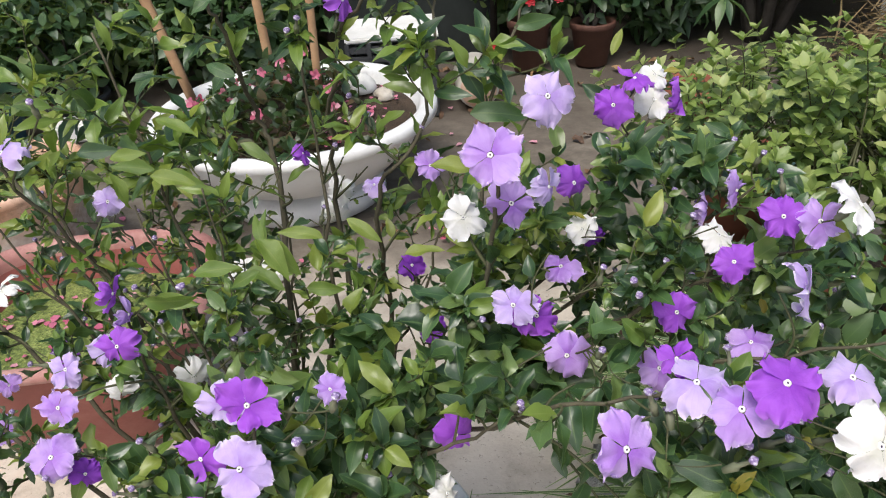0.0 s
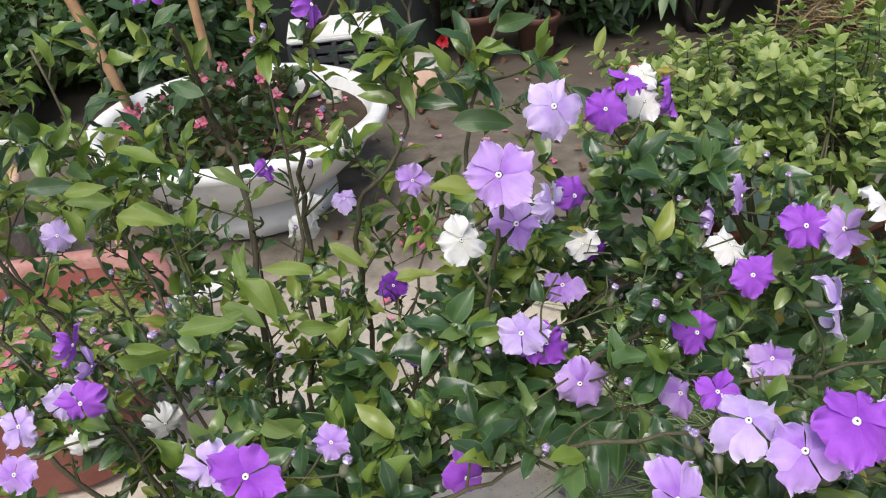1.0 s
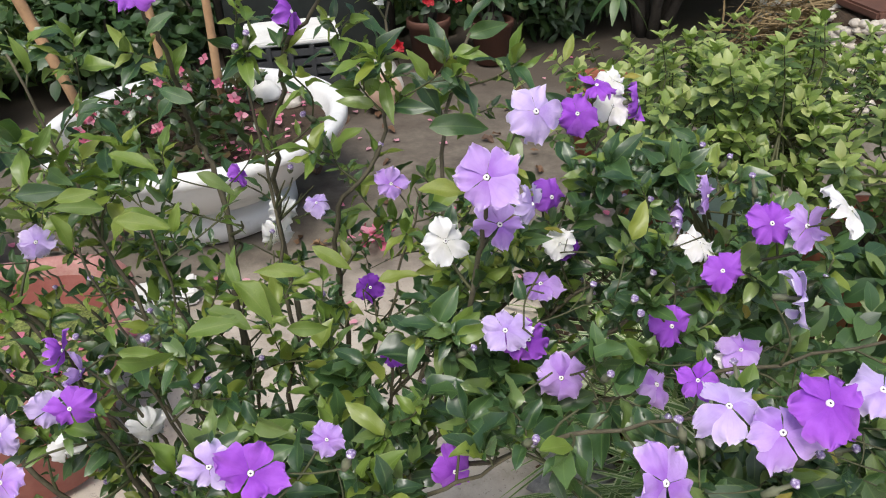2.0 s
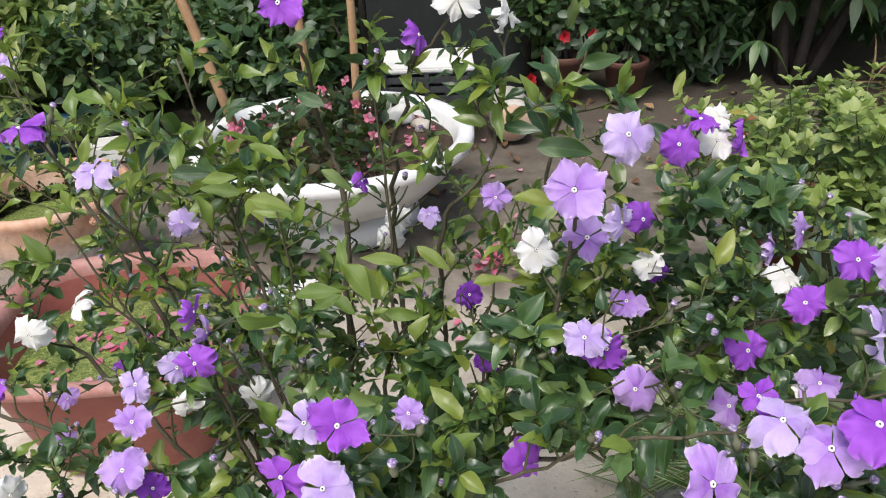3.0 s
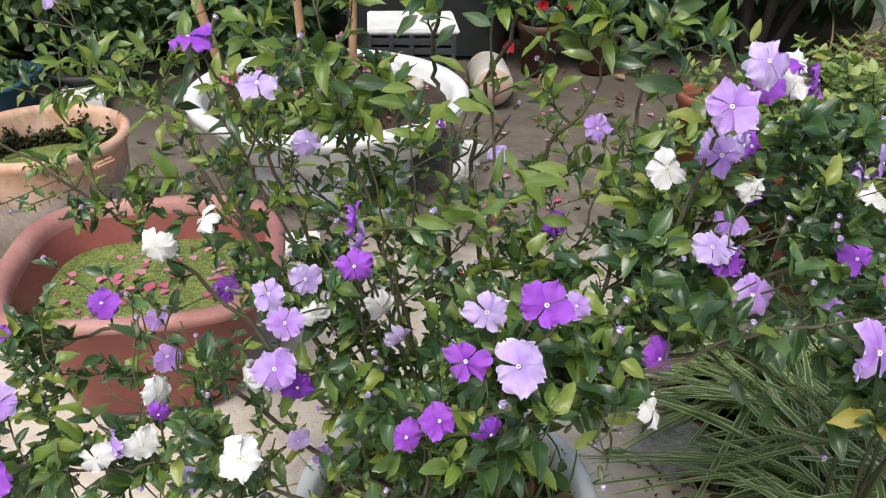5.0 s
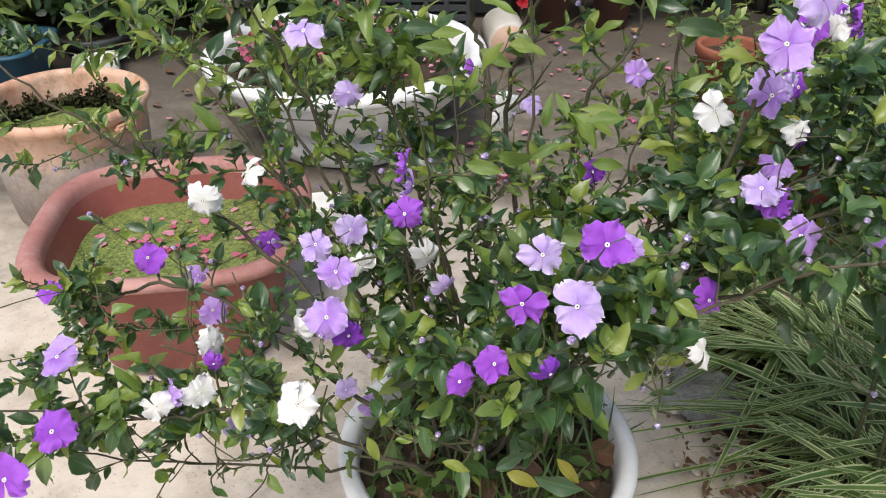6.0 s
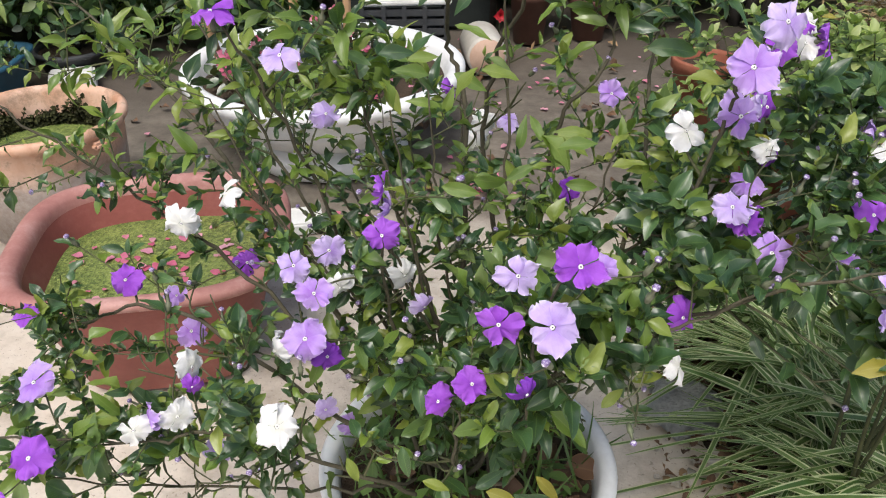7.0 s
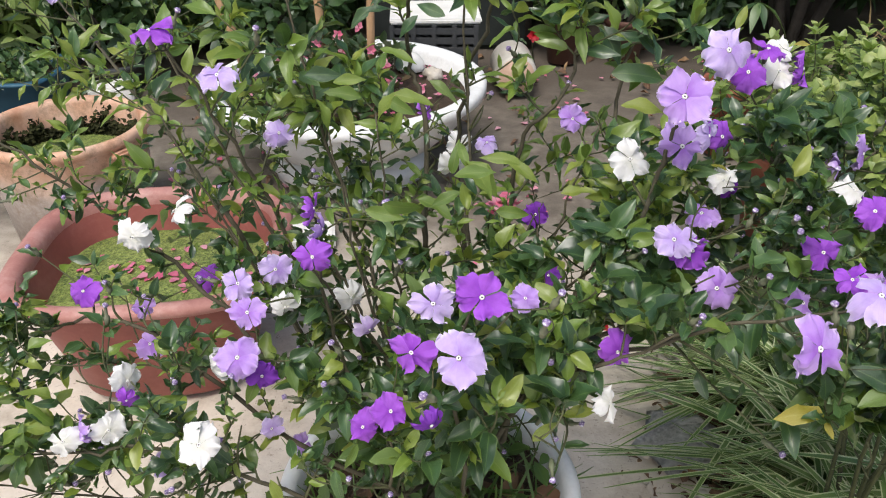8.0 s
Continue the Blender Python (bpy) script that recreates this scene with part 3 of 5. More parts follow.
stem((-0.177, 0.694, 0.503), (-0.173, 0.765, 0.727), (-0.192, 0.795, 0.794), (-0.188, 0.716, 0.897), (-0.193, 0.691, 0.943), thick=0.0042)
stem((-0.117, 0.768, 0.451), (-0.137, 0.883, 0.642), (-0.103, 0.807, 0.842), (-0.049, 0.767, 0.928), thick=0.0048)
stem((-0.079, 0.707, 0.404), (-0.072, 0.78, 0.524), (-0.068, 0.737, 0.714), (-0.017, 0.745, 0.786), (0.005, 0.809, 0.901), thick=0.0042)
stem((-0.05, 0.651, 0.454), (0.021, 0.697, 0.62), (0.052, 0.797, 0.773), (0.101, 0.855, 0.888), thick=0.0042)
stem((-0.089, 0.613, 0.456), (0.011, 0.591, 0.623), (0.042, 0.567, 0.764), (0.047, 0.554, 0.829), thick=0.0042)
stem((-0.059, 0.635, 0.504), (0.08, 0.676, 0.63), (0.187, 0.742, 0.747), (0.215, 0.778, 0.775))
stem((-0.04, 0.596, 0.505), (0.12, 0.58, 0.643), (0.237, 0.578, 0.704), (0.296, 0.538, 0.755))
stem((-0.08, 0.547, 0.507), (0.051, 0.465, 0.658), (0.151, 0.397, 0.735))
stem((-0.11, 0.527, 0.488), (-0.029, 0.473, 0.608), (0.051, 0.436, 0.689))
stem((-0.131, 0.494, 0.431), (-0.139, 0.445, 0.61), (-0.129, 0.41, 0.721))
stem((-0.2, 0.513, 0.412), (-0.2, 0.461, 0.541))
stem((-0.238, 0.595, 0.458), (-0.267, 0.574, 0.607), (-0.266, 0.551, 0.726))
stem((-0.276, 0.653, 0.457), (-0.324, 0.683, 0.622), (-0.374, 0.644, 0.793), (-0.404, 0.624, 0.864))
stem((-0.295, 0.691, 0.426), (-0.43, 0.799, 0.599), (-0.572, 0.941, 0.707), (-0.785, 1.228, 0.759), thick=0.0048)
stem((-0.296, 0.632, 0.428), (-0.442, 0.681, 0.575), (-0.544, 0.724, 0.643), (-0.616, 0.715, 0.715), (-0.724, 0.731, 0.794))
stem((-0.297, 0.572, 0.411), (-0.502, 0.625, 0.554), (-0.615, 0.655, 0.518), (-0.723, 0.655, 0.546))
stem((-0.279, 0.512, 0.394), (-0.417, 0.479, 0.506), (-0.496, 0.451, 0.532), (-0.631, 0.421, 0.575), thick=0.003)
stem((-0.298, 0.549, 0.344), (-0.446, 0.513, 0.397), (-0.592, 0.456, 0.484), thick=0.0026)
stem((-0.029, 0.635, 0.523), (0.149, 0.656, 0.651), (0.32, 0.678, 0.751))
stem((-0.05, 0.577, 0.525), (0.15, 0.521, 0.645), (0.333, 0.468, 0.712))
stem((-0.217, 0.708, 0.405), (-0.291, 0.889, 0.516), (-0.405, 0.991, 0.61))
stem((-0.099, 0.687, 0.385), (-0.029, 0.731, 0.501), (-0.038, 0.764, 0.598))
stem((-0.216, 0.675, 0.504), (-0.273, 0.726, 0.699), (-0.321, 0.757, 0.896), thick=0.0034)
stem((-0.256, 0.673, 0.456), (-0.372, 0.725, 0.66), (-0.46, 0.756, 0.838), thick=0.0034)
stem((-0.137, 0.694, 0.502), (-0.125, 0.743, 0.697), (-0.133, 0.772, 0.893), thick=0.0034)

for _ in range(10):
    a = rng.uniform(-0.5, 0.05)
    b = rng.uniform(0.58, 0.86)
    stem((-0.17 + (a + 0.17) * 0.35, 0.65 + (b - 0.65) * 0.4, 0.46), (-0.17 + (a + 0.17) * 0.75, 0.65 + (b - 0.65) * 0.8, 0.62), (a, b, rng.uniform(0.66, 0.82)), thick=0.0027)

NEAR_LEAVES = []
FAR_LEAVES, YOUNG_LEAVES = Mass(), Mass()
FLOWERS = []
OPEN_SIDE = Vector((0, -0.86, 0.5)).normalized()


def hides_bloom(p):
    """The flowers stand at the outside of the crown: no leaf grows over one."""
    for q, r in FLOWERS:
        v = p - q
        along = v.dot(OPEN_SIDE)
        if -0.004 < along < 0.22 and (v - OPEN_SIDE * along).length < r * 1.05 + 0.006 + 0.1 * along:
            return True
    return False


def grow_leaves(p, d, size, tone=None):
    """One leaf at p that points along d."""
    if p.x > -0.11 and p.z < 0.988 - 0.726 * (p.y + 0.1) or p.x < -0.2 and p.z < 1.0 - 0.9 * (p.y + 0.1) and rng.random() < 0.75:
        return  # the crown's bare underside
    up = around((0, -0.25, 1), 0.5)
    NEAR_LEAVES.append((leaf_pose(p, d, size, up), tone, p.copy()))


def twig(tip, leaves=6, size=0.055, tuft=4, thin=0.0016):
    """A side twig from the nearest stem to the tip, with leaves along it and a tuft at its end."""
    tip, size = Vector(tip), size * 0.7
    reach = (tip - ROOT).length
    best, r0, _ = min(NODES, key=lambda q: (q[0] - ROOT).length + (q[0] - tip).length)
    cost = 1e9
    for p, r, f in NODES:
        gap = (tip - p).length
        if (p - ROOT).length > reach - 0.4 * gap or gap < 0.008:
            continue
        c = gap + 0.25 * max(0.0, p.z - tip.z + 0.02)
        if c < cost:
            best, cost, r0 = p, c, r
    span = (tip - best).length
    out = (best - ROOT).normalized()
    mid = best + (tip - best) * 0.5 + Vector((rng.gauss(0, 0.08), rng.gauss(0, 0.08), -0.08)) * span + out * 0.08 * span
    pts = spline([best, mid, tip], 5)
    r1 = min(r0 * 0.8, thin + 0.006 * span)
    part("twig", tube("twig", pts, [r1 + (0.0008 - r1) * k / (len(pts) - 1) for k in range(len(pts))], mat_twig, 5), shrub)
    NODES.extend((p, r1 * 0.8, 1.0) for p in pts[3:-1])
    line = (pts[-1] - pts[-3]).normalized()
    side = line.cross(Vector((0, 0, 1)))
    side = side.normalized() if side.length > 0.01 else Vector((1, 0, 0))
    spin = rng.uniform(0, 6.28)
    for k in range(leaves):
        f = 0.3 + 0.65 * k / max(1, leaves)
        q = pts[min(len(pts) - 1, round(f * (len(pts) - 1)))]
        a = spin + 2.4 * k
        d = (line * 0.55 + (side * math.cos(a) + side.cross(line) * math.sin(a)) * 0.9 + Vector((0, -0.12, 0.12)))
        grow_leaves(q, around(d, 0.25), size * (0.3 + 0.8 * rng.random() ** 1.5))
    for k in range(tuft):
        a = spin + 2.4 * (k + leaves)
        d = line * 0.75 + (side * math.cos(a) + side.cross(line) * math.sin(a)) * 0.85 + Vector((0, -0.08, 0.12))
        grow_leaves(pts[-1] - line * 0.002 * k, around(d, 0.25), size * (0.35 + 0.85 * rng.random() ** 1.3))
    return pts[-1], line


# flower parts, one unit = the flower's half width
def petal_mesh(seed, material, droop):
    """One lobe: narrow at the throat, broad and round outside, arched across and rippled along its margin."""
    r = random.Random(seed)
    nu, nv = 10, 14
    verts, faces, uvs = [], [], []
    ph1, ph2, ph3, ph4 = (r.uniform(0, 6) for _ in range(4))
    curl, arch, lobe = r.uniform(-0.04, 0.1), r.uniform(0.04, 0.14), r.uniform(0.43, 0.51)
    for i in range(nu + 1):
        u = i / nu
        g = min(1.0, u / 0.55)
        w = 0.075 + (lobe - 0.075) * g * g * (3 - 2 * g)
        if u < 0.42:
            w = max(w, 0.8 * (0.1 + 0.9 * u))  # the lobes are joined round the throat
        if u > 0.6:
            w *= (1 - ((u - 0.6) / 0.43) ** 2.6) ** 0.5
        for j in range(nv + 1):
            v = 2 * j / nv - 1
            x = 0.1 + 0.9 * u - 0.12 * u ** 5 * v * v + u ** 4 * (0.055 * math.sin(3.2 * v + ph1) + 0.05 * math.sin(7 * v + ph2) + 0.028 * math.sin(17 * v + ph3))
            y = w * v * (1 + 0.06 * u * math.sin(9 * u + ph3 + 2 * v) + 0.03 * u * math.sin(23 * u + ph4))
            z = curl * u - droop * u * u + 0.16 * u * u * math.sin(2.0 * v + ph1) + 0.1 * u * u * math.sin(4.5 * v + ph2)
            z += u ** 3 * (0.085 * math.sin(7 * v + ph4) + 0.04 * math.sin(17 * v + ph3)) - arch * u * v * v + 0.05 * u * abs(v) * math.sin(10 * u + ph2)
            verts.append((x, y, z))
            uvs.append((u, j / nv))
    for i in range(nu):
        for j in range(nv):
            a = i * (nv + 1) + j
            faces.append((a, a + nv + 1, a + nv + 2, a + 1))
    return mesh_of("petal", verts, faces, material, uvs)


PETAL_SET = {}


def petal_of(tint, k, droop):
    key = (tint, k % 9, round(droop, 1))
    if key not in PETAL_SET:
        PETAL_SET[key] = petal_mesh(100 * tint + key[1], PETALS[tint], key[2])
    return PETAL_SET[key]


TUBE_MESH = lathe("flower", [(0.0, -1.0), (0.09, -1.0), (0.13, -0.9), (0.14, -0.55), (0.1, -0.5), (0.075, -0.45), (0.08, -0.1), (0.13, -0.02)], mat_calyx, 10)
EYE_MESH = lathe("eye", [(0.1, -0.03), (0.088, 0.035), (0.066, 0.05), (0.034, 0.03), (0.026, -0.04)], mat_eye, 14)
THROAT_MESH = lathe("throat", [(0.0, 0.01), (0.03, 0.015), (0.045, 0.03)], mat_throat, 10)
LABEL = ["pure white flower", "very pale lilac flower", "lilac flower", "bright purple flower", "deep violet flower"]


def bloom(x, y, z, az, el, d, tint, droop=0.12, leaves=3):
    """A flower at its place: az turns it to its right from facing the walk's start, el tips it up; d is its width."""
    at = Vector((x, y, z))
    a, e = radians(az), radians(el)
    n = Vector((math.sin(a) * math.cos(e), -math.cos(a) * math.cos(e), math.sin(e)))
    half = d * 0.455
    FLOWERS.append((at, half))
    twig(at - n * half * 1.0, leaves=leaves, tuft=2, size=0.045)
    rot = aim(n.cross(Vector((0.1, 0.2, 1))), n).to_4x4()
    m = Matrix.Translation(at) @ rot @ Matrix.Rotation(rng.uniform(0, 6.28), 4, "Z") @ Matrix.Diagonal((half * rng.uniform(0.88, 1.04), half * rng.uniform(0.92, 1.06), half, 1))
    f = part("flower", TUBE_MESH, shrub, m, LABEL[tint])
    start = rng.randrange(9)
    broad = rng.uniform(0.86, 1.14)
    limp = rng.uniform(0.0, 0.35) if tint == 0 else rng.uniform(-0.05, 0.15)
    for k in range(5):
        above = k in (0, 2)  # two petals lie over their neighbours, as in the bud
        tilt = rng.gauss(-0.03 if above else 0.04, 0.1)
        p = Matrix.Translation((0, 0, 0.018 if above else 0.0)) @ Matrix.Rotation(2 * math.pi * k / 5 + rng.gauss(0, 0.12), 4, "Z") @ Matrix.Rotation(tilt, 4, "Y") @ Matrix.Rotation(rng.gauss(0, 0.08), 4, "X")
        s = rng.uniform(0.82, 1.16)
        part("petal", petal_of(tint, start + 2 * k, droop + limp + rng.choice((-0.15, 0.0, 0.1, 0.25))), f, p @ Matrix.Diagonal((s, s * broad * rng.uniform(0.95, 1.08), 1, 1)))
    part("eye", EYE_MESH, f, None)
    part("throat", THROAT_MESH, f, None)


BUD_MESHES = [blob("bud_tip", 0.003, mat_bud, k, 0.35, 6, 8, 0.8) for k in range(3)]
BUD_TUBE = lathe("bud", [(0.0, -0.022), (0.0022, -0.021), (0.003, -0.012), (0.0016, -0.011), (0.0013, -0.002), (0.003, 0.0)], mat_calyx, 8)


def bud_at(at, n):
    m = Matrix.Translation(at) @ aim(n.cross(Vector((0.3, 0.2, 0.5))), n).to_4x4()
    b = part("bud", BUD_TUBE, shrub, m)
    part("bud_tip", BUD_MESHES[rng.randrange(3)], b, None, "closed lilac and white tip")


def bud(x, y, z, leaves=2):
    at = Vector((x, y, z))
    n = around((0.1 * rng.uniform(-3, 3), -0.5, 0.75), 0.2)
    twig(at - n * 0.021, leaves=leaves, tuft=2, size=0.038)
    bud_at(at, n)


# the front, over the pot
bloom(-0.121, 0.384, 0.754, 0, 30, 0.044, 3, 0.08)
bloom(-0.157, 0.435, 0.713, 5, 22, 0.042, 1)
bloom(-0.174, 0.415, 0.68, -18, 14, 0.042, 3, 0.2)
bloom(-0.137, 0.386, 0.698, 0, 34, 0.043, 1, 0.15)
bloom(-0.221, 0.444, 0.573, -5, 25, 0.037, 3)
bloom(-0.193, 0.422, 0.612, 8, 30, 0.036, 3)
bloom(-0.267, 0.524, 0.701, 0, 25, 0.038, 3)
bloom(-0.157, 0.364, 0.651, 35, -20, 0.032, 4, 0.3)
bloom(-0.247, 0.603, 0.603, 25, 5, 0.038, 0, 0.3)
bloom(-0.227, 0.583, 0.577, 45, -10, 0.034, 1, 0.4)
bloom(-0.264, 0.538, 0.743, 80, 0, 0.032, 3, 0.3)
bloom(-0.259, 0.543, 0.719, 70, -10, 0.028, 2, 0.4)
# the group above the red tub
bloom(-0.359, 0.59, 0.629, -10, 30, 0.042, 1, 0.2)
bloom(-0.324, 0.609, 0.634, 32, 22, 0.04, 1, 0.2)
bloom(-0.332, 0.52, 0.643, 0, 25, 0.041, 2)
bloom(-0.342, 0.501, 0.605, 0, 48, 0.046, 2, 0.25)
bloom(-0.375, 0.52, 0.577, -60, 0, 0.036, 0, 0.3)
bloom(-0.314, 0.59, 0.6, 10, 0, 0.036, 0, 0.3)
bloom(-0.324, 0.509, 0.576, 20, 10, 0.034, 4, 0.3)
bloom(-0.433, 0.714, 0.555, 0, 30, 0.041, 3)
bloom(-0.551, 0.646, 0.581, -8, 42, 0.04, 3)
bloom(-0.533, 0.742, 0.491, 20, 40, 0.032, 2, 0.3)
bloom(-0.495, 0.655, 0.501, 10, 48, 0.042, 2, 0.2)
bloom(-0.655, 0.621, 0.559, -20, 60, 0.035, 3, 0.3)
bloom(-0.429, 0.646, 0.684, -60, 40, 0.036, 0, 0.2)
bloom(-0.475, 0.632, 0.658, 0, 12, 0.04, 0, 0.25)
bloom(-0.324, 0.695, 0.749, 25, 28, 0.036, 1, 0.3)
bloom(-0.352, 0.604, 0.842, -20, 62, 0.043, 1, 0.2)
bloom(-0.408, 0.61, 0.88, 0, 84, 0.042, 3, 0.15)
bloom(-0.793, 1.241, 0.774, 10, 50, 0.05, 1, 0.25)
bloom(-0.822, 1.288, 0.814, -30, 50, 0.036, 3, 0.25)
# low on the outer side
bloom(-0.572, 0.455, 0.604, -10, 62, 0.042, 2, 0.2)
bloom(-0.566, 0.401, 0.568, -10, 45, 0.046, 3, 0.15)
bloom(-0.591, 0.36, 0.557, -10, 35, 0.046, 3, 0.15)
bloom(-0.45, 0.5, 0.577, 62, 12, 0.042, 0, 0.2)
bloom(-0.495, 0.445, 0.552, 0, 32, 0.033, 0, 0.25)
bloom(-0.46, 0.462, 0.55, 25, 20, 0.037, 0, 0.25)
bloom(-0.483, 0.455, 0.554, -60, 10, 0.034, 2, 0.3)
bloom(-0.45, 0.488, 0.563, 10, 0, 0.026, 3, 0.4)
bloom(-0.363, 0.426, 0.568, 0, 36, 0.046, 0, 0.15)
bloom(-0.337, 0.556, 0.463, 10, 20, 0.034, 1, 0.2)
bloom(-0.461, 0.546, 0.414, 0, 30, 0.038, 1, 0.3)
bloom(-0.316, 0.592, 0.402, 40, 30, 0.032, 2, 0.4)
# the crown over the pot
bloom(-0.195, 0.681, 0.96, 0, 14, 0.05, 3, 0.1)
bloom(-0.045, 0.756, 0.944, 0, 20, 0.05, 0, 0.15)
bloom(0.004, 0.803, 0.918, 68, 10, 0.046, 0, 0.25)
bloom(-0.083, 0.769, 0.909, 72, 20, 0.042, 3, 0.3)
bloom(-0.132, 0.902, 0.646, 0, 18, 0.045, 0, 0.2)
bloom(-0.144, 0.896, 0.617, 10, 0, 0.04, 0, 0.3)
bloom(-0.177, 0.925, 0.69, 70, 20, 0.034, 3, 0.3)
bloom(-0.094, 0.938, 0.635, -20, 60, 0.038, 1, 0.3)
bloom(-0.041, 0.767, 0.614, 0, 20, 0.038, 4, 0.1)
bloom(-0.022, 0.75, 0.537, 0, 60, 0.036, 4, 0.2)
bloom(-0.011, 0.736, 0.749, 0, 25, 0.038, 2)
bloom(0.019, 0.582, 0.771, 0, 34, 0.042, 0)
bloom(0.04, 0.519, 0.853, 5, 32, 0.05, 2, 0.15)
bloom(0.086, 0.57, 0.875, 12, 24, 0.048, 1, 0.12)
bloom(0.057, 0.558, 0.794, 0, 15, 0.046, 2, 0.2)
bloom(0.09, 0.591, 0.79, 62, 20, 0.04, 1, 0.25)
bloom(0.117, 0.632, 0.772, 15, 15, 0.042, 3, 0.15)
bloom(0.124, 0.627, 0.728, 0, 34, 0.034, 0, 0.2)
bloom(0.139, 0.639, 0.711, 20, 0, 0.028, 4, 0.4)
bloom(0.104, 0.613, 0.699, 5, 55, 0.044, 2, 0.2)
bloom(0.055, 0.532, 0.716, -10, 36, 0.044, 1, 0.15)
bloom(0.074, 0.534, 0.703, 12, 15, 0.043, 3, 0.15)
bloom(0.097, 0.52, 0.672, 5, 30, 0.046, 2, 0.2)
bloom(0.169, 0.735, 0.802, -5, 22, 0.046, 3, 0.15)
bloom(0.219, 0.776, 0.79, 5, 28, 0.044, 0, 0.2)
bloom(0.221, 0.788, 0.812, 0, 45, 0.036, 0, 0.2)
bloom(0.245, 0.777, 0.792, 74, 10, 0.044, 3, 0.2)
bloom(0.192, 0.752, 0.822, 5, 75, 0.04, 3, 0.2)
bloom(0.266, 0.649, 0.747, 45, 10, 0.04, 2, 0.2)
bloom(0.235, 0.632, 0.74, 80, 0, 0.032, 2, 0.4)
bloom(0.234, 0.591, 0.736, 35, 55, 0.044, 0, 0.1)
bloom(0.23, 0.541, 0.74, 0, 46, 0.04, 3, 0.15)
bloom(0.26, 0.535, 0.782, -25, 25, 0.042, 3)
bloom(0.287, 0.532, 0.778, 12, 30, 0.044, 2)
bloom(0.302, 0.511, 0.802, 60, 48, 0.046, 0, 0.2)
bloom(0.264, 0.486, 0.746, 55, 10, 0.046, 1, 0.15)
bloom(0.245, 0.52, 0.676, 10, 72, 0.042, 2, 0.25)
bloom(0.243, 0.517, 0.663, 10, 20, 0.036, 0, 0.4)
bloom(0.181, 0.515, 0.713, 0, 25, 0.038, 3, 0.15)
bloom(0.167, 0.499, 0.671, 22, 42, 0.04, 2, 0.3)
bloom(0.15, 0.41, 0.753, -40, 60, 0.031, 3, 0.2)
bloom(0.152, 0.375, 0.763, -12, 68, 0.047, 1, 0.5)
bloom(0.169, 0.347, 0.766, -20, 50, 0.043, 2, 0.35)
bloom(0.19, 0.344, 0.786, 12, 58, 0.05, 3, 0.3)
bloom(0.236, 0.362, 0.772, -25, 66, 0.046, 1, 0.5)
bloom(0.214, 0.291, 0.79, 10, 30, 0.046, 0, 0.2)
bloom(0.107, 0.35, 0.736, 15, 25, 0.05, 2, 0.15)
bloom(0.004, 0.475, 0.634, 22, 20, 0.037, 3, 0.3)
bloom(-0.005, 0.445, 0.602, 60, 30, 0.036, 0, 0.25)
bloom(-0.083, 0.449, 0.709, 0, 20, 0.03, 2, 0.4)

bud(-0.518, 0.882, 0.619), bud(-0.147, 0.644, 0.633), bud(-0.186, 0.599, 0.652), bud(-0.199, 0.514, 0.761)
bud(-0.299, 0.594, 0.622), bud(-0.16, 0.3, 0.737), bud(0.034, 0.636, 0.625), bud(0.044, 0.549, 0.657)
bud(-0.065, 0.383, 0.759), bud(-0.081, 0.338, 0.766), bud(0.051, 0.421, 0.712), bud(0.183, 0.563, 0.731)
bud(0.298, 0.679, 0.769), bud(0.267, 0.674, 0.786), bud(0.195, 0.667, 0.746), bud(-0.017, 0.745, 0.787)
bud(-0.006, 0.569, 0.645), bud(0.043, 0.55, 0.653), bud(0.09, 0.638, 0.57), bud(0.052, 0.43, 0.699)
bud(-0.193, 0.585, 0.658), bud(-0.197, 0.514, 0.762), bud(0.03, 0.53, 0.705), bud(-0.389, 0.638, 0.89)
bud(-0.31, 0.595, 0.886), bud(-0.482, 0.641, 0.578), bud(-0.512, 0.623, 0.608), bud(-0.609, 0.665, 0.627)
bud(-0.416, 0.522, 0.562), bud(-0.407, 0.503, 0.573), bud(-0.24, 0.458, 0.493), bud(-0.2, 0.448, 0.483)
bud(0.217, 0.597, 0.693), bud(0.199, 0.53, 0.665), bud(0.13, 0.553, 0.734), bud(-0.554, 0.5, 0.517)
bud(0.159, 0.696, 0.759), bud(0.294, 0.614, 0.753), bud(-0.294, 0.707, 0.7), bud(-0.084, 0.738, 0.826)


def thicket(count, c, r, leaves, tuft, size):
    """Leafy twigs that fill a part of the shrub's body."""
    for _ in range(count):
        v = Vector((rng.gauss(0, 1), rng.gauss(0, 1), rng.gauss(0, 1))).normalized() * rng.uniform(0.3, 1.0) ** 0.5
        p = Vector((c[0] + v.x * r[0], c[1] + v.y * r[1], c[2] + v.z * r[2]))
        if p.x < -0.02 or p.y < 0.44 and p.x > 0.12 or p.z > 1.05 - 0.684 * (p.y + 0.1):
            end, line = twig(p, leaves, size, tuft)
            if rng.random() < 0.13:
                bud_at(end + line * 0.02, around(line + Vector((0, -0.2, 0.4)), 0.2))


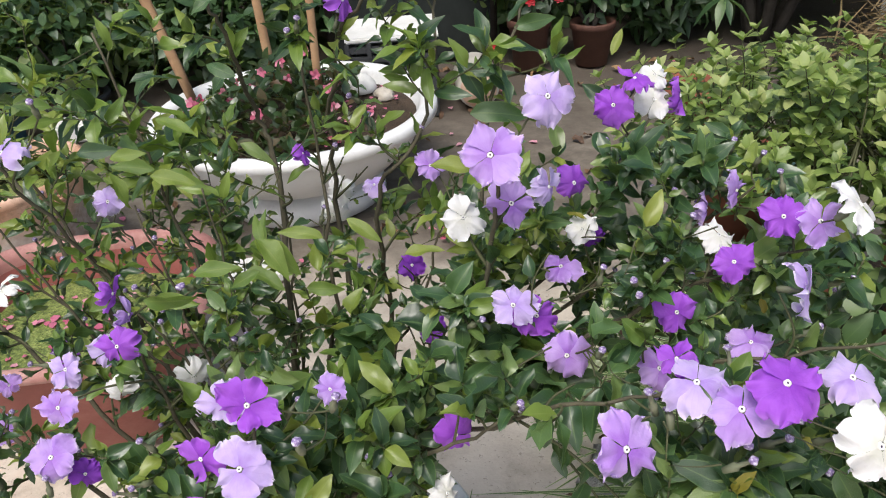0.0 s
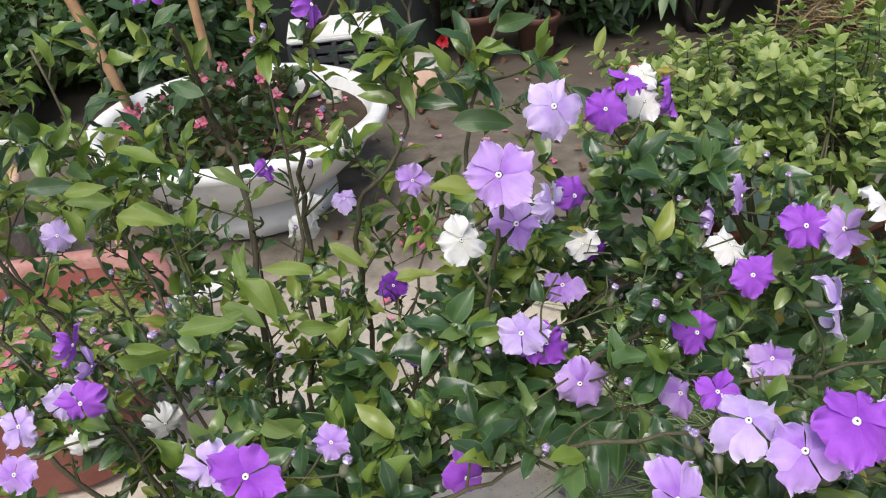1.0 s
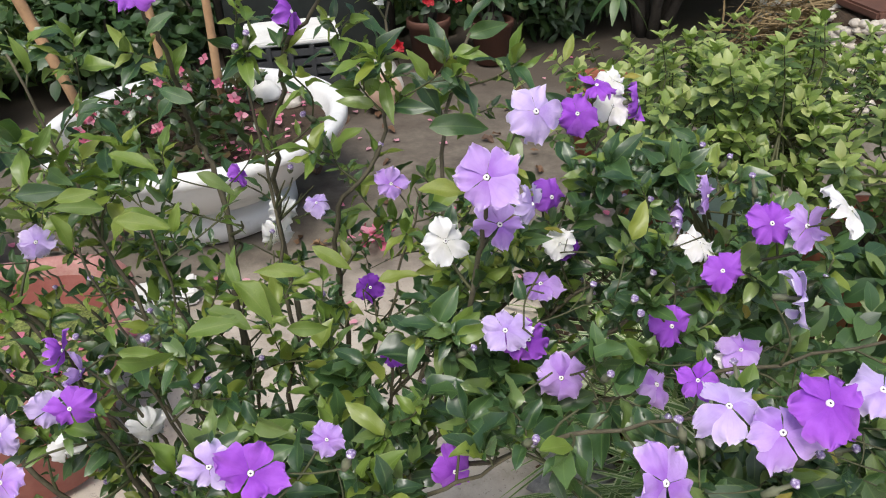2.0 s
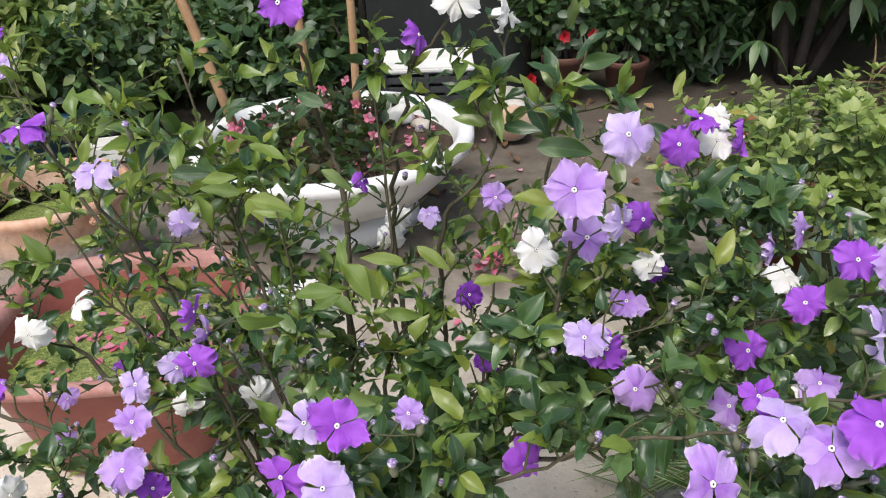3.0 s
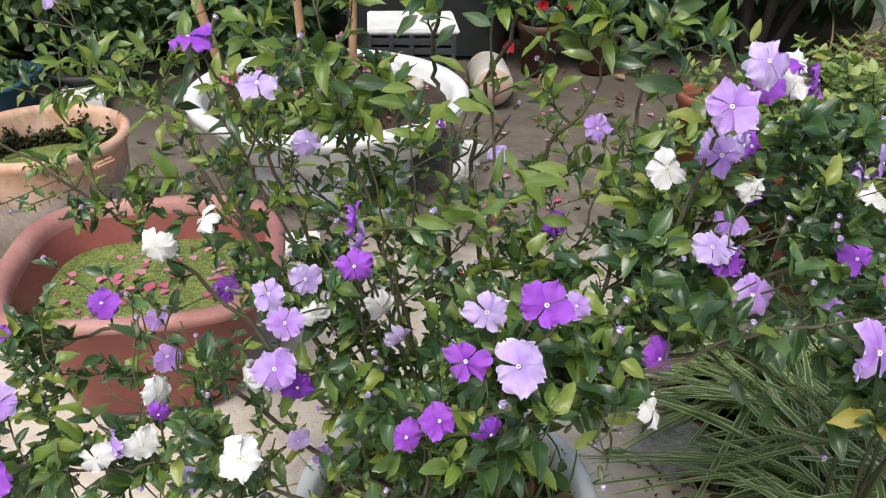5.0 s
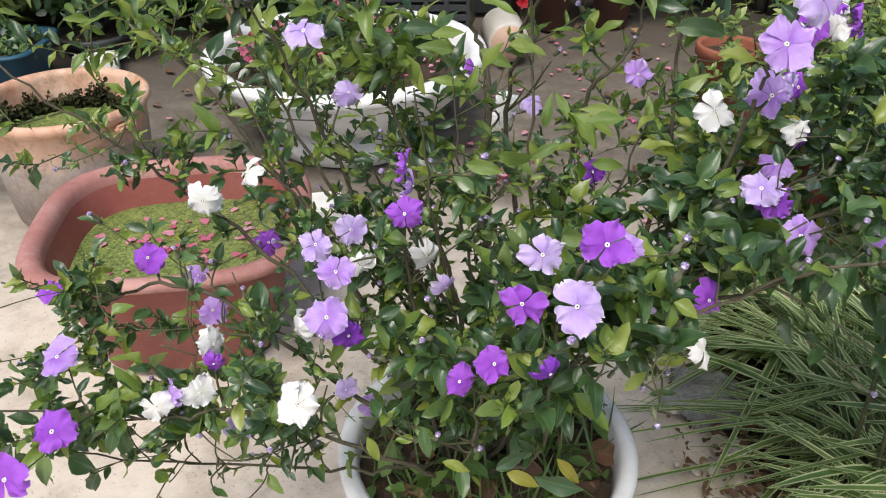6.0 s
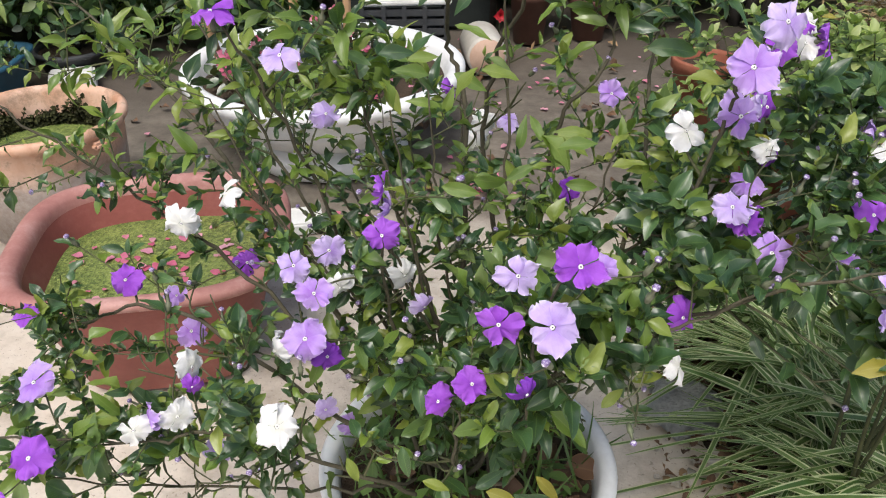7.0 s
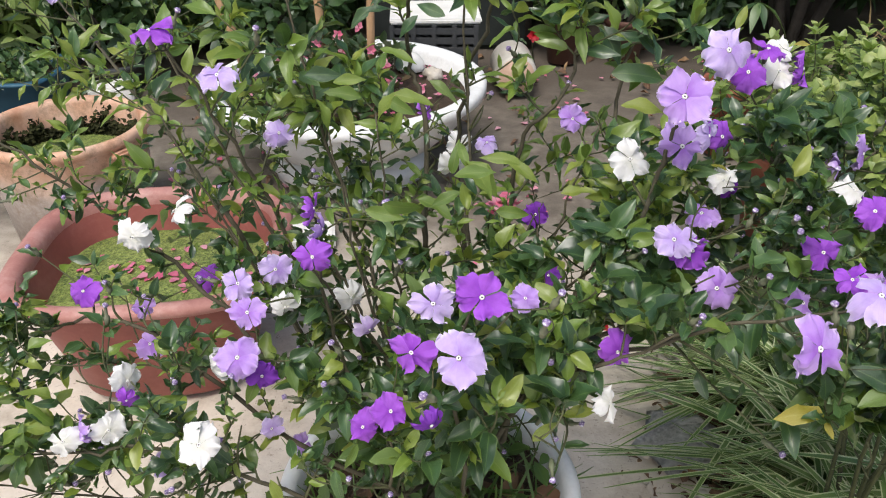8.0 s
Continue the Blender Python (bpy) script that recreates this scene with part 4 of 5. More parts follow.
thicket(195, (0.129, 0.579, 0.624), (0.25, 0.16, 0.14), 8, 5, 0.04)
thicket(82, (0.101, 0.444, 0.658), (0.18, 0.08, 0.08), 7, 5, 0.041)
thicket(36, (0.241, 0.374, 0.669), (0.12, 0.07, 0.09), 7, 5, 0.044)
thicket(58, (-0.129, 0.464, 0.609), (0.13, 0.09, 0.1), 6, 5, 0.046)
thicket(70, (-0.198, 0.6, 0.546), (0.18, 0.15, 0.14), 8, 3, 0.04)
thicket(104, (-0.444, 0.58, 0.541), (0.26, 0.17, 0.12), 8, 3, 0.037)
thicket(34, (-0.496, 0.45, 0.508), (0.18, 0.06, 0.06), 6, 4, 0.044)
thicket(24, (-0.145, 0.761, 0.677), (0.15, 0.13, 0.15), 8, 4, 0.042)
thicket(26, (0.052, 0.758, 0.755), (0.12, 0.1, 0.12), 5, 5, 0.052)
thicket(44, (-0.39, 0.802, 0.657), (0.18, 0.16, 0.12), 7, 4, 0.042)
thicket(26, (-0.675, 1.078, 0.765), (0.24, 0.24, 0.1), 6, 5, 0.048)
thicket(40, (0.236, 0.654, 0.711), (0.15, 0.15, 0.08), 6, 4, 0.046)
thicket(11, (-0.292, 0.734, 0.837), (0.13, 0.09, 0.1), 5, 4, 0.05)
thicket(10, (-0.074, 0.749, 0.855), (0.1, 0.08, 0.1), 5, 4, 0.05)
thicket(12, (-0.47, 0.751, 0.759), (0.12, 0.1, 0.1), 5, 4, 0.05)
thicket(40, (-0.534, 0.541, 0.534), (0.2, 0.12, 0.08), 6, 4, 0.042)
thicket(26, (-0.116, 0.811, 0.547), (0.2, 0.08, 0.12), 7, 3, 0.036)
thicket(28, (-0.456, 0.495, 0.437), (0.17, 0.06, 0.05), 6, 5, 0.046)
thicket(10, (-0.312, 0.751, 0.787), (0.08, 0.05, 0.04), 5, 5, 0.056)
thicket(14, (-0.199, 0.554, 0.43), (0.14, 0.08, 0.06), 5, 3, 0.05)

thicket(80, (-0.01, 0.54, 0.6), (0.13, 0.1, 0.09), 6, 5, 0.058)
thicket(80, (-0.2, 0.69, 0.6), (0.2, 0.13, 0.13), 4, 2, 0.034)
thicket(40, (0.12, 0.68, 0.62), (0.14, 0.1, 0.1), 5, 4, 0.05)
thicket(40, (-0.14, 0.6, 0.48), (0.16, 0.1, 0.09), 7, 4, 0.05)

thicket(20, (-0.63, 0.72, 0.7), (0.15, 0.05, 0.06), 7, 3, 0.038)
thicket(30, (0.27, 0.4, 0.68), (0.13, 0.07, 0.07), 7, 5, 0.048)
thicket(30, (0.16, 0.375, 0.715), (0.07, 0.04, 0.035), 7, 5, 0.052)
thicket(14, (0.24, 0.38, 0.69), (0.06, 0.04, 0.035), 7, 5, 0.052)
thicket(24, (0.115, 0.43, 0.685), (0.05, 0.05, 0.03), 7, 5, 0.056)
thicket(16, (0.2, 0.64, 0.765), (0.06, 0.06, 0.035), 6, 5, 0.044)
thicket(11, (-0.292, 0.734, 0.837), (0.13, 0.09, 0.1), 5, 4, 0.05)
thicket(7, (-0.074, 0.749, 0.855), (0.1, 0.08, 0.1), 5, 4, 0.05)
thicket(16, (-0.39, 0.802, 0.68), (0.18, 0.16, 0.12), 7, 4, 0.042)
thicket(12, (-0.145, 0.761, 0.7), (0.15, 0.13, 0.13), 8, 4, 0.042)


SINGLES = []


def leaf_like(x, y, z, dx, dy, dz, size, tone):
    """A single leaf that stands out, at its place."""
    d, size = Vector((dx, dy, dz)), size * 0.57
    SINGLES.append((leaf_pose(Vector((x, y, z)) - d.normalized() * size * 0.5, d, size, around((0, -0.6, 0.7), 0.25)), tone))


leaf_like(-0.035, 0.459, 0.609, 0.2, -0.1, -0.9, 0.05, "lime")
leaf_like(0.013, 0.543, 0.837, 0.9, -0.2, 0.1, 0.065, "lime")
leaf_like(-0.117, 0.503, 0.792, 0.8, -0.2, -0.5, 0.075, "lime")
leaf_like(-0.141, 0.552, 0.781, 0.1, -0.2, 0.9, 0.05, "lime")
leaf_like(-0.172, 0.484, 0.865, 0.9, -0.1, -0.1, 0.055, "lime")
leaf_like(-0.184, 0.665, 0.87, -0.6, -0.2, -0.5, 0.05, "green")
leaf_like(-0.22, 0.597, 0.896, -0.7, -0.2, -0.5, 0.048, "green")
leaf_like(-0.129, 0.402, 0.843, 0.9, -0.1, 0.3, 0.05, "lime")
leaf_like(-0.18, 0.445, 0.792, 0.9, 0.1, -0.3, 0.06, "lime")
leaf_like(-0.097, 0.518, 0.801, -0.7, -0.2, 0.5, 0.055, "lime")
leaf_like(-0.147, 0.512, 0.767, -0.8, -0.2, -0.3, 0.05, "lime")
leaf_like(-0.196, 0.517, 0.847, -0.6, -0.2, -0.5, 0.06, "lime")
leaf_like(-0.235, 0.576, 0.835, -0.8, -0.2, 0.3, 0.06, "lime")
leaf_like(-0.255, 0.585, 0.814, 0.5, -0.3, -0.7, 0.055, "lime")
leaf_like(-0.427, 0.482, 0.568, 0.7, -0.3, 0.5, 0.06, "lime")
leaf_like(-0.535, 0.433, 0.57, 0.5, -0.3, 0.7, 0.065, "lime")
leaf_like(-0.3, 0.421, 0.515, 0.3, -0.3, -0.6, 0.05, "lime")
leaf_like(-0.161, 0.427, 0.463, 0.8, -0.3, -0.1, 0.06, "yellow")
leaf_like(-0.062, 0.415, 0.432, 0.4, -0.3, 0.6, 0.055, "yellow")
leaf_like(0.053, 0.799, 0.822, -0.8, -0.3, 0.2, 0.068, "green")
leaf_like(0.101, 0.835, 0.86, 0.9, -0.2, 0.3, 0.078, "green")
leaf_like(0.12, 0.805, 0.832, 0.9, -0.3, -0.2, 0.072, "green")
leaf_like(0.073, 0.839, 0.909, 0.2, -0.3, 0.9, 0.07, "green")
leaf_like(0.267, 0.557, 0.684, 0.3, -0.2, -0.6, 0.03, "yellow")
leaf_like(0.12, 0.631, 0.741, 0.9, -0.2, -0.1, 0.035, "yellow")
leaf_like(0.229, 0.76, 0.825, 0.7, -0.3, 0.2, 0.03, "yellow")
leaf_like(-0.170, 0.420, 0.613, 0.68, -0.53, -0.51, 0.075, "lime")
leaf_like(-0.128, 0.420, 0.595, 0.83, 0.14, 0.54, 0.083, "green")
leaf_like(-0.105, 0.420, 0.558, 0.74, -0.50, -0.46, 0.086, "lime")
leaf_like(-0.176, 0.420, 0.581, -0.47, -0.59, -0.66, 0.046, "lime")
leaf_like(-0.232, 0.440, 0.541, -0.39, -0.61, -0.69, 0.048, "lime")
leaf_like(-0.224, 0.440, 0.469, 0.95, -0.29, -0.13, 0.051, "lime")
leaf_like(-0.253, 0.460, 0.480, 0.13, -0.66, -0.74, 0.060, "green")
leaf_like(-0.113, 0.440, 0.456, 0.68, -0.53, -0.51, 0.065, "yellow")
leaf_like(-0.125, 0.430, 0.448, 0.93, -0.33, -0.19, 0.094, "green")
leaf_like(-0.060, 0.450, 0.562, 0.71, 0.23, 0.66, 0.049, "lime")
leaf_like(-0.028, 0.460, 0.538, 0.97, -0.06, 0.24, 0.050, "green")
leaf_like(-0.030, 0.450, 0.587, 0.94, 0.01, 0.34, 0.056, "lime")
leaf_like(-0.172, 0.440, 0.471, 0.86, 0.12, 0.50, 0.060, "green")
leaf_like(-0.531, 0.460, 0.545, -0.47, -0.59, -0.66, 0.090, "lime")
leaf_like(-0.459, 0.480, 0.488, 0.05, -0.66, -0.75, 0.061, "lime")
leaf_like(-0.426, 0.500, 0.547, 0.87, 0.11, 0.49, 0.068, "lime")
leaf_like(-0.401, 0.470, 0.449, 0.87, -0.40, -0.30, 0.040, "lime")
leaf_like(-0.577, 0.420, 0.537, 0.94, 0.01, 0.34, 0.070, "green")
leaf_like(-0.290, 0.550, 0.565, 0.56, 0.30, 0.77, 0.063, "green")
leaf_like(-0.151, 0.620, 0.825, 0.87, -0.40, -0.30, 0.057, "green")
leaf_like(-0.019, 0.620, 0.720, 0.97, -0.05, 0.25, 0.066, "lime")
leaf_like(-0.159, 0.600, 0.715, 0.95, -0.29, -0.13, 0.068, "lime")
leaf_like(-0.073, 0.640, 0.734, 0.80, -0.45, -0.39, 0.071, "lime")
leaf_like(-0.189, 0.550, 0.835, 0.85, -0.44, -0.30, 0.056, "lime")
leaf_like(-0.119, 0.500, 0.796, 0.78, -0.48, -0.39, 0.066, "lime")
leaf_like(-0.200, 0.550, 0.915, 0.89, 0.02, 0.47, 0.046, "green")
leaf_like(-0.156, 0.580, 0.955, -0.88, -0.30, -0.37, 0.044, "green")
leaf_like(-0.160, 0.600, 0.900, -0.91, 0.14, 0.38, 0.050, "green")
leaf_like(-0.187, 0.550, 0.878, 0.93, -0.35, -0.15, 0.059, "lime")
leaf_like(-0.229, 0.550, 0.856, 0.96, -0.12, 0.25, 0.048, "lime")
leaf_like(-0.251, 0.550, 0.861, 0.97, -0.15, 0.20, 0.054, "green")
leaf_like(-0.133, 0.520, 0.803, -0.24, 0.38, 0.89, 0.043, "lime")
leaf_like(-0.200, 0.500, 0.758, 0.95, -0.31, -0.07, 0.061, "lime")
leaf_like(-0.092, 0.520, 0.749, 0.97, -0.24, 0.04, 0.052, "lime")
leaf_like(0.087, 0.800, 0.888, 0.63, 0.21, 0.75, 0.085, "green")
leaf_like(0.048, 0.800, 0.869, 0.30, -0.63, -0.72, 0.077, "green")
leaf_like(0.035, 0.800, 0.818, 0.62, -0.56, -0.55, 0.089, "green")
leaf_like(0.087, 0.800, 0.849, 0.97, -0.15, 0.19, 0.096, "green")
leaf_like(0.117, 0.780, 0.836, 0.21, -0.64, -0.74, 0.061, "green")
leaf_like(0.057, 0.760, 0.793, 0.97, -0.20, 0.11, 0.104, "green")
leaf_like(0.193, 0.850, 0.829, 0.38, 0.31, 0.87, 0.057, "lime")

# the nearest leaves are single parts, the rest one leafy mass
NARROW_MESHES = {tone: [mesh_of("leaf", v, f, m, uv) for v, f, uv in NARROW_BLADES] for tone, m in (("green", mat_leaf), ("lime", mat_lime), ("yellow", mat_yellow))}
for k, (m, tone) in enumerate(SINGLES):
    part("leaf", NARROW_MESHES[tone][k % 6], shrub, m, {"green": "", "lime": "yellow-green leaf", "yellow": "yellowed leaf"}[tone])
LEAF_MESHES = [mesh_of("leaf", v, f, mat_leaf, uv) for v, f, uv in SHRUB_BLADES]
LIME_MESHES = [mesh_of("leaf", v, f, mat_lime, uv) for v, f, uv in SHRUB_BLADES]
YELLOW_MESHES = [mesh_of("leaf", v, f, mat_yellow, uv) for v, f, uv in SHRUB_BLADES]
NEAR_LEAVES = [q for q in NEAR_LEAVES if not hides_bloom(q[0] @ Vector((0.6, 0, 0)))]


def high_shoot(p):
    """The tall airy shoots at the back carry longer, paler leaves."""
    return p.x < 0.12 and p.y > 0.6 and p.z > 0.66


NEAR_LEAVES.sort(key=lambda k: (k[1] is None, k[2].y - 0.3 * k[2].z))
for k, (m, tone, p) in enumerate(NEAR_LEAVES):
    dice = rng.random()
    if tone == "yellow" or tone is None and k < 300 and dice < 0.03:
        part("leaf", YELLOW_MESHES[k % 8], shrub, m, "yellowed leaf")
    # fewer yellow-green leaves past x 0.1: the shade there is put into leaf colour
    elif tone == "lime" or tone is None and k < 300 and dice < (0.06 if p.x > 0.1 else 0.16):
        part("leaf", LIME_MESHES[k % 8], shrub, m, "yellow-green leaf")
    elif k < 300:
        part("leaf", LEAF_MESHES[k % 8], shrub, m)
    elif high_shoot(p):
        (YOUNG_LEAVES if dice < 0.62 else FAR_LEAVES).add(NARROW_BLADES[k % 6], m @ Matrix.Scale(1.02, 4))
    # the big share on the far left branch also paints in its brighter light
    elif dice < (0.5 if p.x < -0.5 and p.y > 0.8 or p.x < 0 and p.y > 0.6 and p.z > 0.66 else 0.26 if p.x < 0.0 else 0.12):
        YOUNG_LEAVES.add(SHRUB_BLADES[k % 8], m)
    else:
        FAR_LEAVES.add(SHRUB_BLADES[k % 8], m)
part("young_leaves", YOUNG_LEAVES.mesh("young_leaves", mat_young), shrub, label="lighter yellow-green young leaves", kind="stuff")
part("leaves", FAR_LEAVES.mesh("leaves", mat_leaf_far), shrub, kind="stuff")


# ---- other planting ----
def leafy(name, base, label, category, c, r, count, blades, material, size, stems=8, whorl=1, bark=mat_trunk, bias=(0, -0.2, 0.5), group="", thick=0.008, shell=0.45):
    """A bush: bent stems from its foot into the crown, and many leaves round their ends, in whorls."""
    t = thing(name, base, label, category, group)
    base = Vector(base)
    ends = []
    for k in range(stems):
        v = Vector((rng.gauss(0, 1), rng.gauss(0, 1), rng.gauss(0, 0.8))).normalized() * 0.75
        tip = Vector((c[0] + v.x * r[0], c[1] + v.y * r[1], c[2] + v.z * r[2]))
        foot = base + Vector((rng.uniform(-0.03, 0.03), rng.uniform(-0.03, 0.03), 0.002))
        pts = spline([foot, foot * 0.45 + tip * 0.55 + Vector((rng.gauss(0, 0.04), rng.gauss(0, 0.04), 0.05)), tip], 6)
        part("stem", tube("stem", pts, [thick * (1 - 0.75 * i / len(pts)) for i in range(len(pts))], bark, 6), t)
        ends.extend(pts[4:])
    crown = Mass()
    for _ in range(count // whorl):
        v = Vector((rng.gauss(0, 1), rng.gauss(0, 1), rng.gauss(0, 1))).normalized() * rng.uniform(shell, 1.0)
        k = 1 + 0.28 * noise.noise(v * 2.3 + base)
        p = Vector((c[0] + v.x * r[0] * k, c[1] + v.y * r[1] * k, c[2] + v.z * r[2] * k))
        out = (v + Vector(bias)).normalized()
        side = out.cross(Vector((0.2, 0.9, 0.3))).normalized()
        spin = rng.uniform(0, 6.28)
        for w in range(whorl):
            a = spin + 6.28 * w / max(1, whorl) + rng.gauss(0, 0.2)
            d = out * rng.uniform(0.5, 1.1) + side * math.cos(a) + side.cross(out) * math.sin(a)
            crown.add(blades[rng.randrange(len(blades))], leaf_pose(p, around(d, 0.15), size * rng.uniform(0.6, 1.2), around(Vector((0, 0, 0.7)) + out * 0.8, 0.35)))
    part("crown", crown.mesh("crown", material), t, kind="stuff")
    return t


def turned_pot(name, c, rad, h, material, label, soil=True):
    t = thing(name, c, label, "pot")
    at = Matrix.Translation(c)
    part("pot_wall", lathe("pot_wall", [(0.0, 0.02), (rad * 0.68, 0.02), (rad * 0.9, h * 0.95), (rad * 0.94, h), (rad * 1.06, h), (rad * 1.08, h * 0.98), (rad * 1.07, h * 0.86), (rad * 0.98, h * 0.85), (rad * 0.74, 0.004), (0.0, 0.0)], material, 40), t, at)
    if soil:
        part("soil_fill", lathe("soil_fill", [(0.0, h * 0.88), (rad * 0.5, h * 0.89), (rad * 0.87, h * 0.86)], mat_soil, 24, wobble=0.03), t, at, "dark soil")
    return t


# light green shrubs in terracotta pots beside the flowering one
turned_pot("clay_pot", (0.72, 1.77, 0), 0.115, 0.26, mat_terracotta, "red terracotta pot under a light green shrub")
turned_pot("clay_pot", (0.69, 1.364, 0), 0.1, 0.2, mat_terracotta, "red terracotta pot under a light green shrub")
turned_pot("clay_pot", (0.948, 1.215, 0), 0.15, 0.3, mat_terracotta, "red terracotta pot under a light green shrub")
turned_pot("clay_pot", (0.76, 2.36, 0), 0.1, 0.24, mat_terracotta, "red terracotta pot on the yard")
def whorled_shrub(base, c, r, twigs, seed):
    """Upright twigs that end in whorls of pale young leaves, with older leaves below."""
    t = thing("light_green_shrub", base, "small shrub with light green oval leaves in whorls", "shrub", "light green shrubs")
    base, g, ends = Vector(base), random.Random(seed), []
    for k in range(11):
        v = Vector((g.gauss(0, 1), g.gauss(0, 1), g.uniform(-0.6, 0.4))).normalized() * 0.7
        tip = Vector((c[0] + v.x * r[0], c[1] + v.y * r[1], c[2] + v.z * r[2]))
        foot = base + Vector((g.uniform(-0.03, 0.03), g.uniform(-0.03, 0.03), 0.002))
        pts = spline([foot, foot * 0.5 + tip * 0.5 + Vector((g.gauss(0, 0.03), g.gauss(0, 0.03), 0.03)), tip], 6)
        part("stem", tube("stem", pts, [0.005 * (1 - 0.65 * i / len(pts)) for i in range(len(pts))], mat_twig, 6), t)
        ends.extend(pts[3:])
    tips, olds = Mass(), Mass()
    for _ in range(twigs):
        v = Vector((g.gauss(0, 1), g.gauss(0, 1), g.gauss(0.25, 0.9))).normalized() * g.uniform(0.35, 1.0)
        k = 1 + 0.4 * noise.noise(v * 2.6 + base)
        tip = Vector((c[0] + v.x * r[0] * k, c[1] + v.y * r[1] * k, c[2] + v.z * r[2] * k))
        d = (Vector((v.x * 0.5, v.y * 0.5 - 0.1, 0.8)) + Vector((g.gauss(0, 0.2), g.gauss(0, 0.2), 0))).normalized()
        near = min(ends, key=lambda q: (q - tip + d * 0.1).length)
        pts = spline([near, tip - d * 0.07 + (near - tip) * 0.1, tip], 5)
        part("twig", tube("twig", pts, [0.0022 - 0.0014 * i / (len(pts) - 1) for i in range(len(pts))], mat_twig, 5), t)
        side = d.cross(Vector((0.2, 0.9, 0.3))).normalized()
        for level, (drop, count, rise, big) in enumerate(((0.0, 5, 1.35, 1.0), (0.016, 4, 0.5, 1.1), (0.036, 4, 0.2, 1.05), (0.058, 3, 0.1, 0.95))):
            spin = g.uniform(0, 6.28)
            for w in range(count):
                a = spin + 6.28 * w / count + g.gauss(0, 0.2)
                e = d * rise + side * math.cos(a) + side.cross(d) * math.sin(a) + Vector((g.gauss(0, 0.15), g.gauss(0, 0.15), g.gauss(0, 0.15)))
                young = level < 2 and v.z > -0.3
                (tips if young else olds).add(FRESH_BLADES[g.randrange(4)], leaf_pose(tip - d * drop, e, 0.027 * big * g.uniform(0.65, 1.2), d + Vector((0, 0, 0.4))))
    part("young_leaves", tips.mesh("young_leaves", mat_fresh), t, label="pale yellow-green young leaves", kind="stuff")
    part("leaves", olds.mesh("leaves", mat_fresh_old), t, kind="stuff")


whorled_shrub((0.69, 1.364, 0.17), (0.55, 1.24, 0.565), (0.26, 0.22, 0.13), 92, 1)
whorled_shrub((0.945, 1.214, 0.26), (0.866, 1.188, 0.554), (0.36, 0.34, 0.18), 150, 2)
whorled_shrub((0.72, 1.77, 0.22), (0.743, 1.56, 0.484), (0.4, 0.28, 0.16), 140, 3)
leafy("dark_leafy_shrub", (0.46, 0.77, 0.0), "low shrub with dark glossy leaves over soil", "shrub", (0.5, 0.72, 0.5), (0.2, 0.16, 0.12), 800, ROUND_BLADES, mat_mid, 0.042, 8, 3, mat_twig, thick=0.004)


STRAP_MESHES = [mesh_of("leaf", v, f, mat_strap, uv) for v, f, uv in STRAP_BLADES]


def strap_clump(base, count, size, spread):
    t = thing("striped_grass_clump", base, "clump of arching dark green leaves with cream margins", "plant", "striped grass clumps")
    for _ in range(count):
        a = rng.uniform(0, 6.28)
        lean = rng.uniform(0.1, 0.95)
        d = Vector((math.cos(a) * lean, math.sin(a) * lean, 1.0))
        p = Vector(base) + Vector((math.cos(a), math.sin(a), 0)) * rng.uniform(0, spread)
        part("leaf", STRAP_MESHES[rng.randrange(6)], t, leaf_pose(p, d, size * rng.uniform(0.6, 1.15), Vector((math.cos(a), math.sin(a), 0)) * -0.4 + Vector((0, 0, 1))))


for x, y, s in ((0.502, 0.903, 0.15), (0.572, 1.026, 0.17), (0.563, 0.792, 0.16), (0.683, 0.843, 0.18), (0.657, 1.144, 0.17), (0.730, 0.983, 0.18), (0.503, 1.152, 0.14), (0.588, 1.268, 0.16), (0.530, 0.663, 0.15), (0.674, 0.679, 0.18)):
    strap_clump((x, y, 0.005), 135, s * 1.25, 0.06)


def weeds():
    t = thing("pot_weeds", (-0.17, 0.65, 0.25), "thin green weeds and grass growing in the pot's soil", "weeds")
    m, dead = Mass(), Mass()
    for _ in range(420):
        a, r = rng.uniform(0, 6.28), 0.16 * math.sqrt(rng.random())
        p = Vector((-0.17 + r * math.cos(a), 0.65 + r * math.sin(a), 0.246))
        if rng.random() < 0.6:
            m.add(GRASS_BLADES[rng.randrange(4)], leaf_pose(p, around((0, -0.1, 1), 0.5), rng.uniform(0.035, 0.1), around((0, -1, 0.3), 0.5)))
        else:
            m.add(SMALL_BLADES[rng.randrange(3)], leaf_pose(p + Vector((0, 0, rng.uniform(0, 0.08))), around((0, -0.2, 0.6), 0.8), rng.uniform(0.02, 0.042), around((0, 0, 1), 0.4)))
    for _ in range(60):
        a, r = rng.uniform(0, 6.28), 0.15 * math.sqrt(rng.random())
        dead.add(SHRUB_BLADES[rng.randrange(8)], leaf_pose(Vector((-0.17 + r * math.cos(a), 0.65 + r * math.sin(a), 0.258)), around((1, 0, 0), 1.0), rng.uniform(0.03, 0.06), around((0, 0, 1), 0.3)))
    part("grass", m.mesh("grass", mat_grass), t, kind="stuff")
    part("fallen_leaves", dead.mesh("fallen_leaves", mat_dead), t, label="brown fallen leaves", kind="stuff")


weeds()


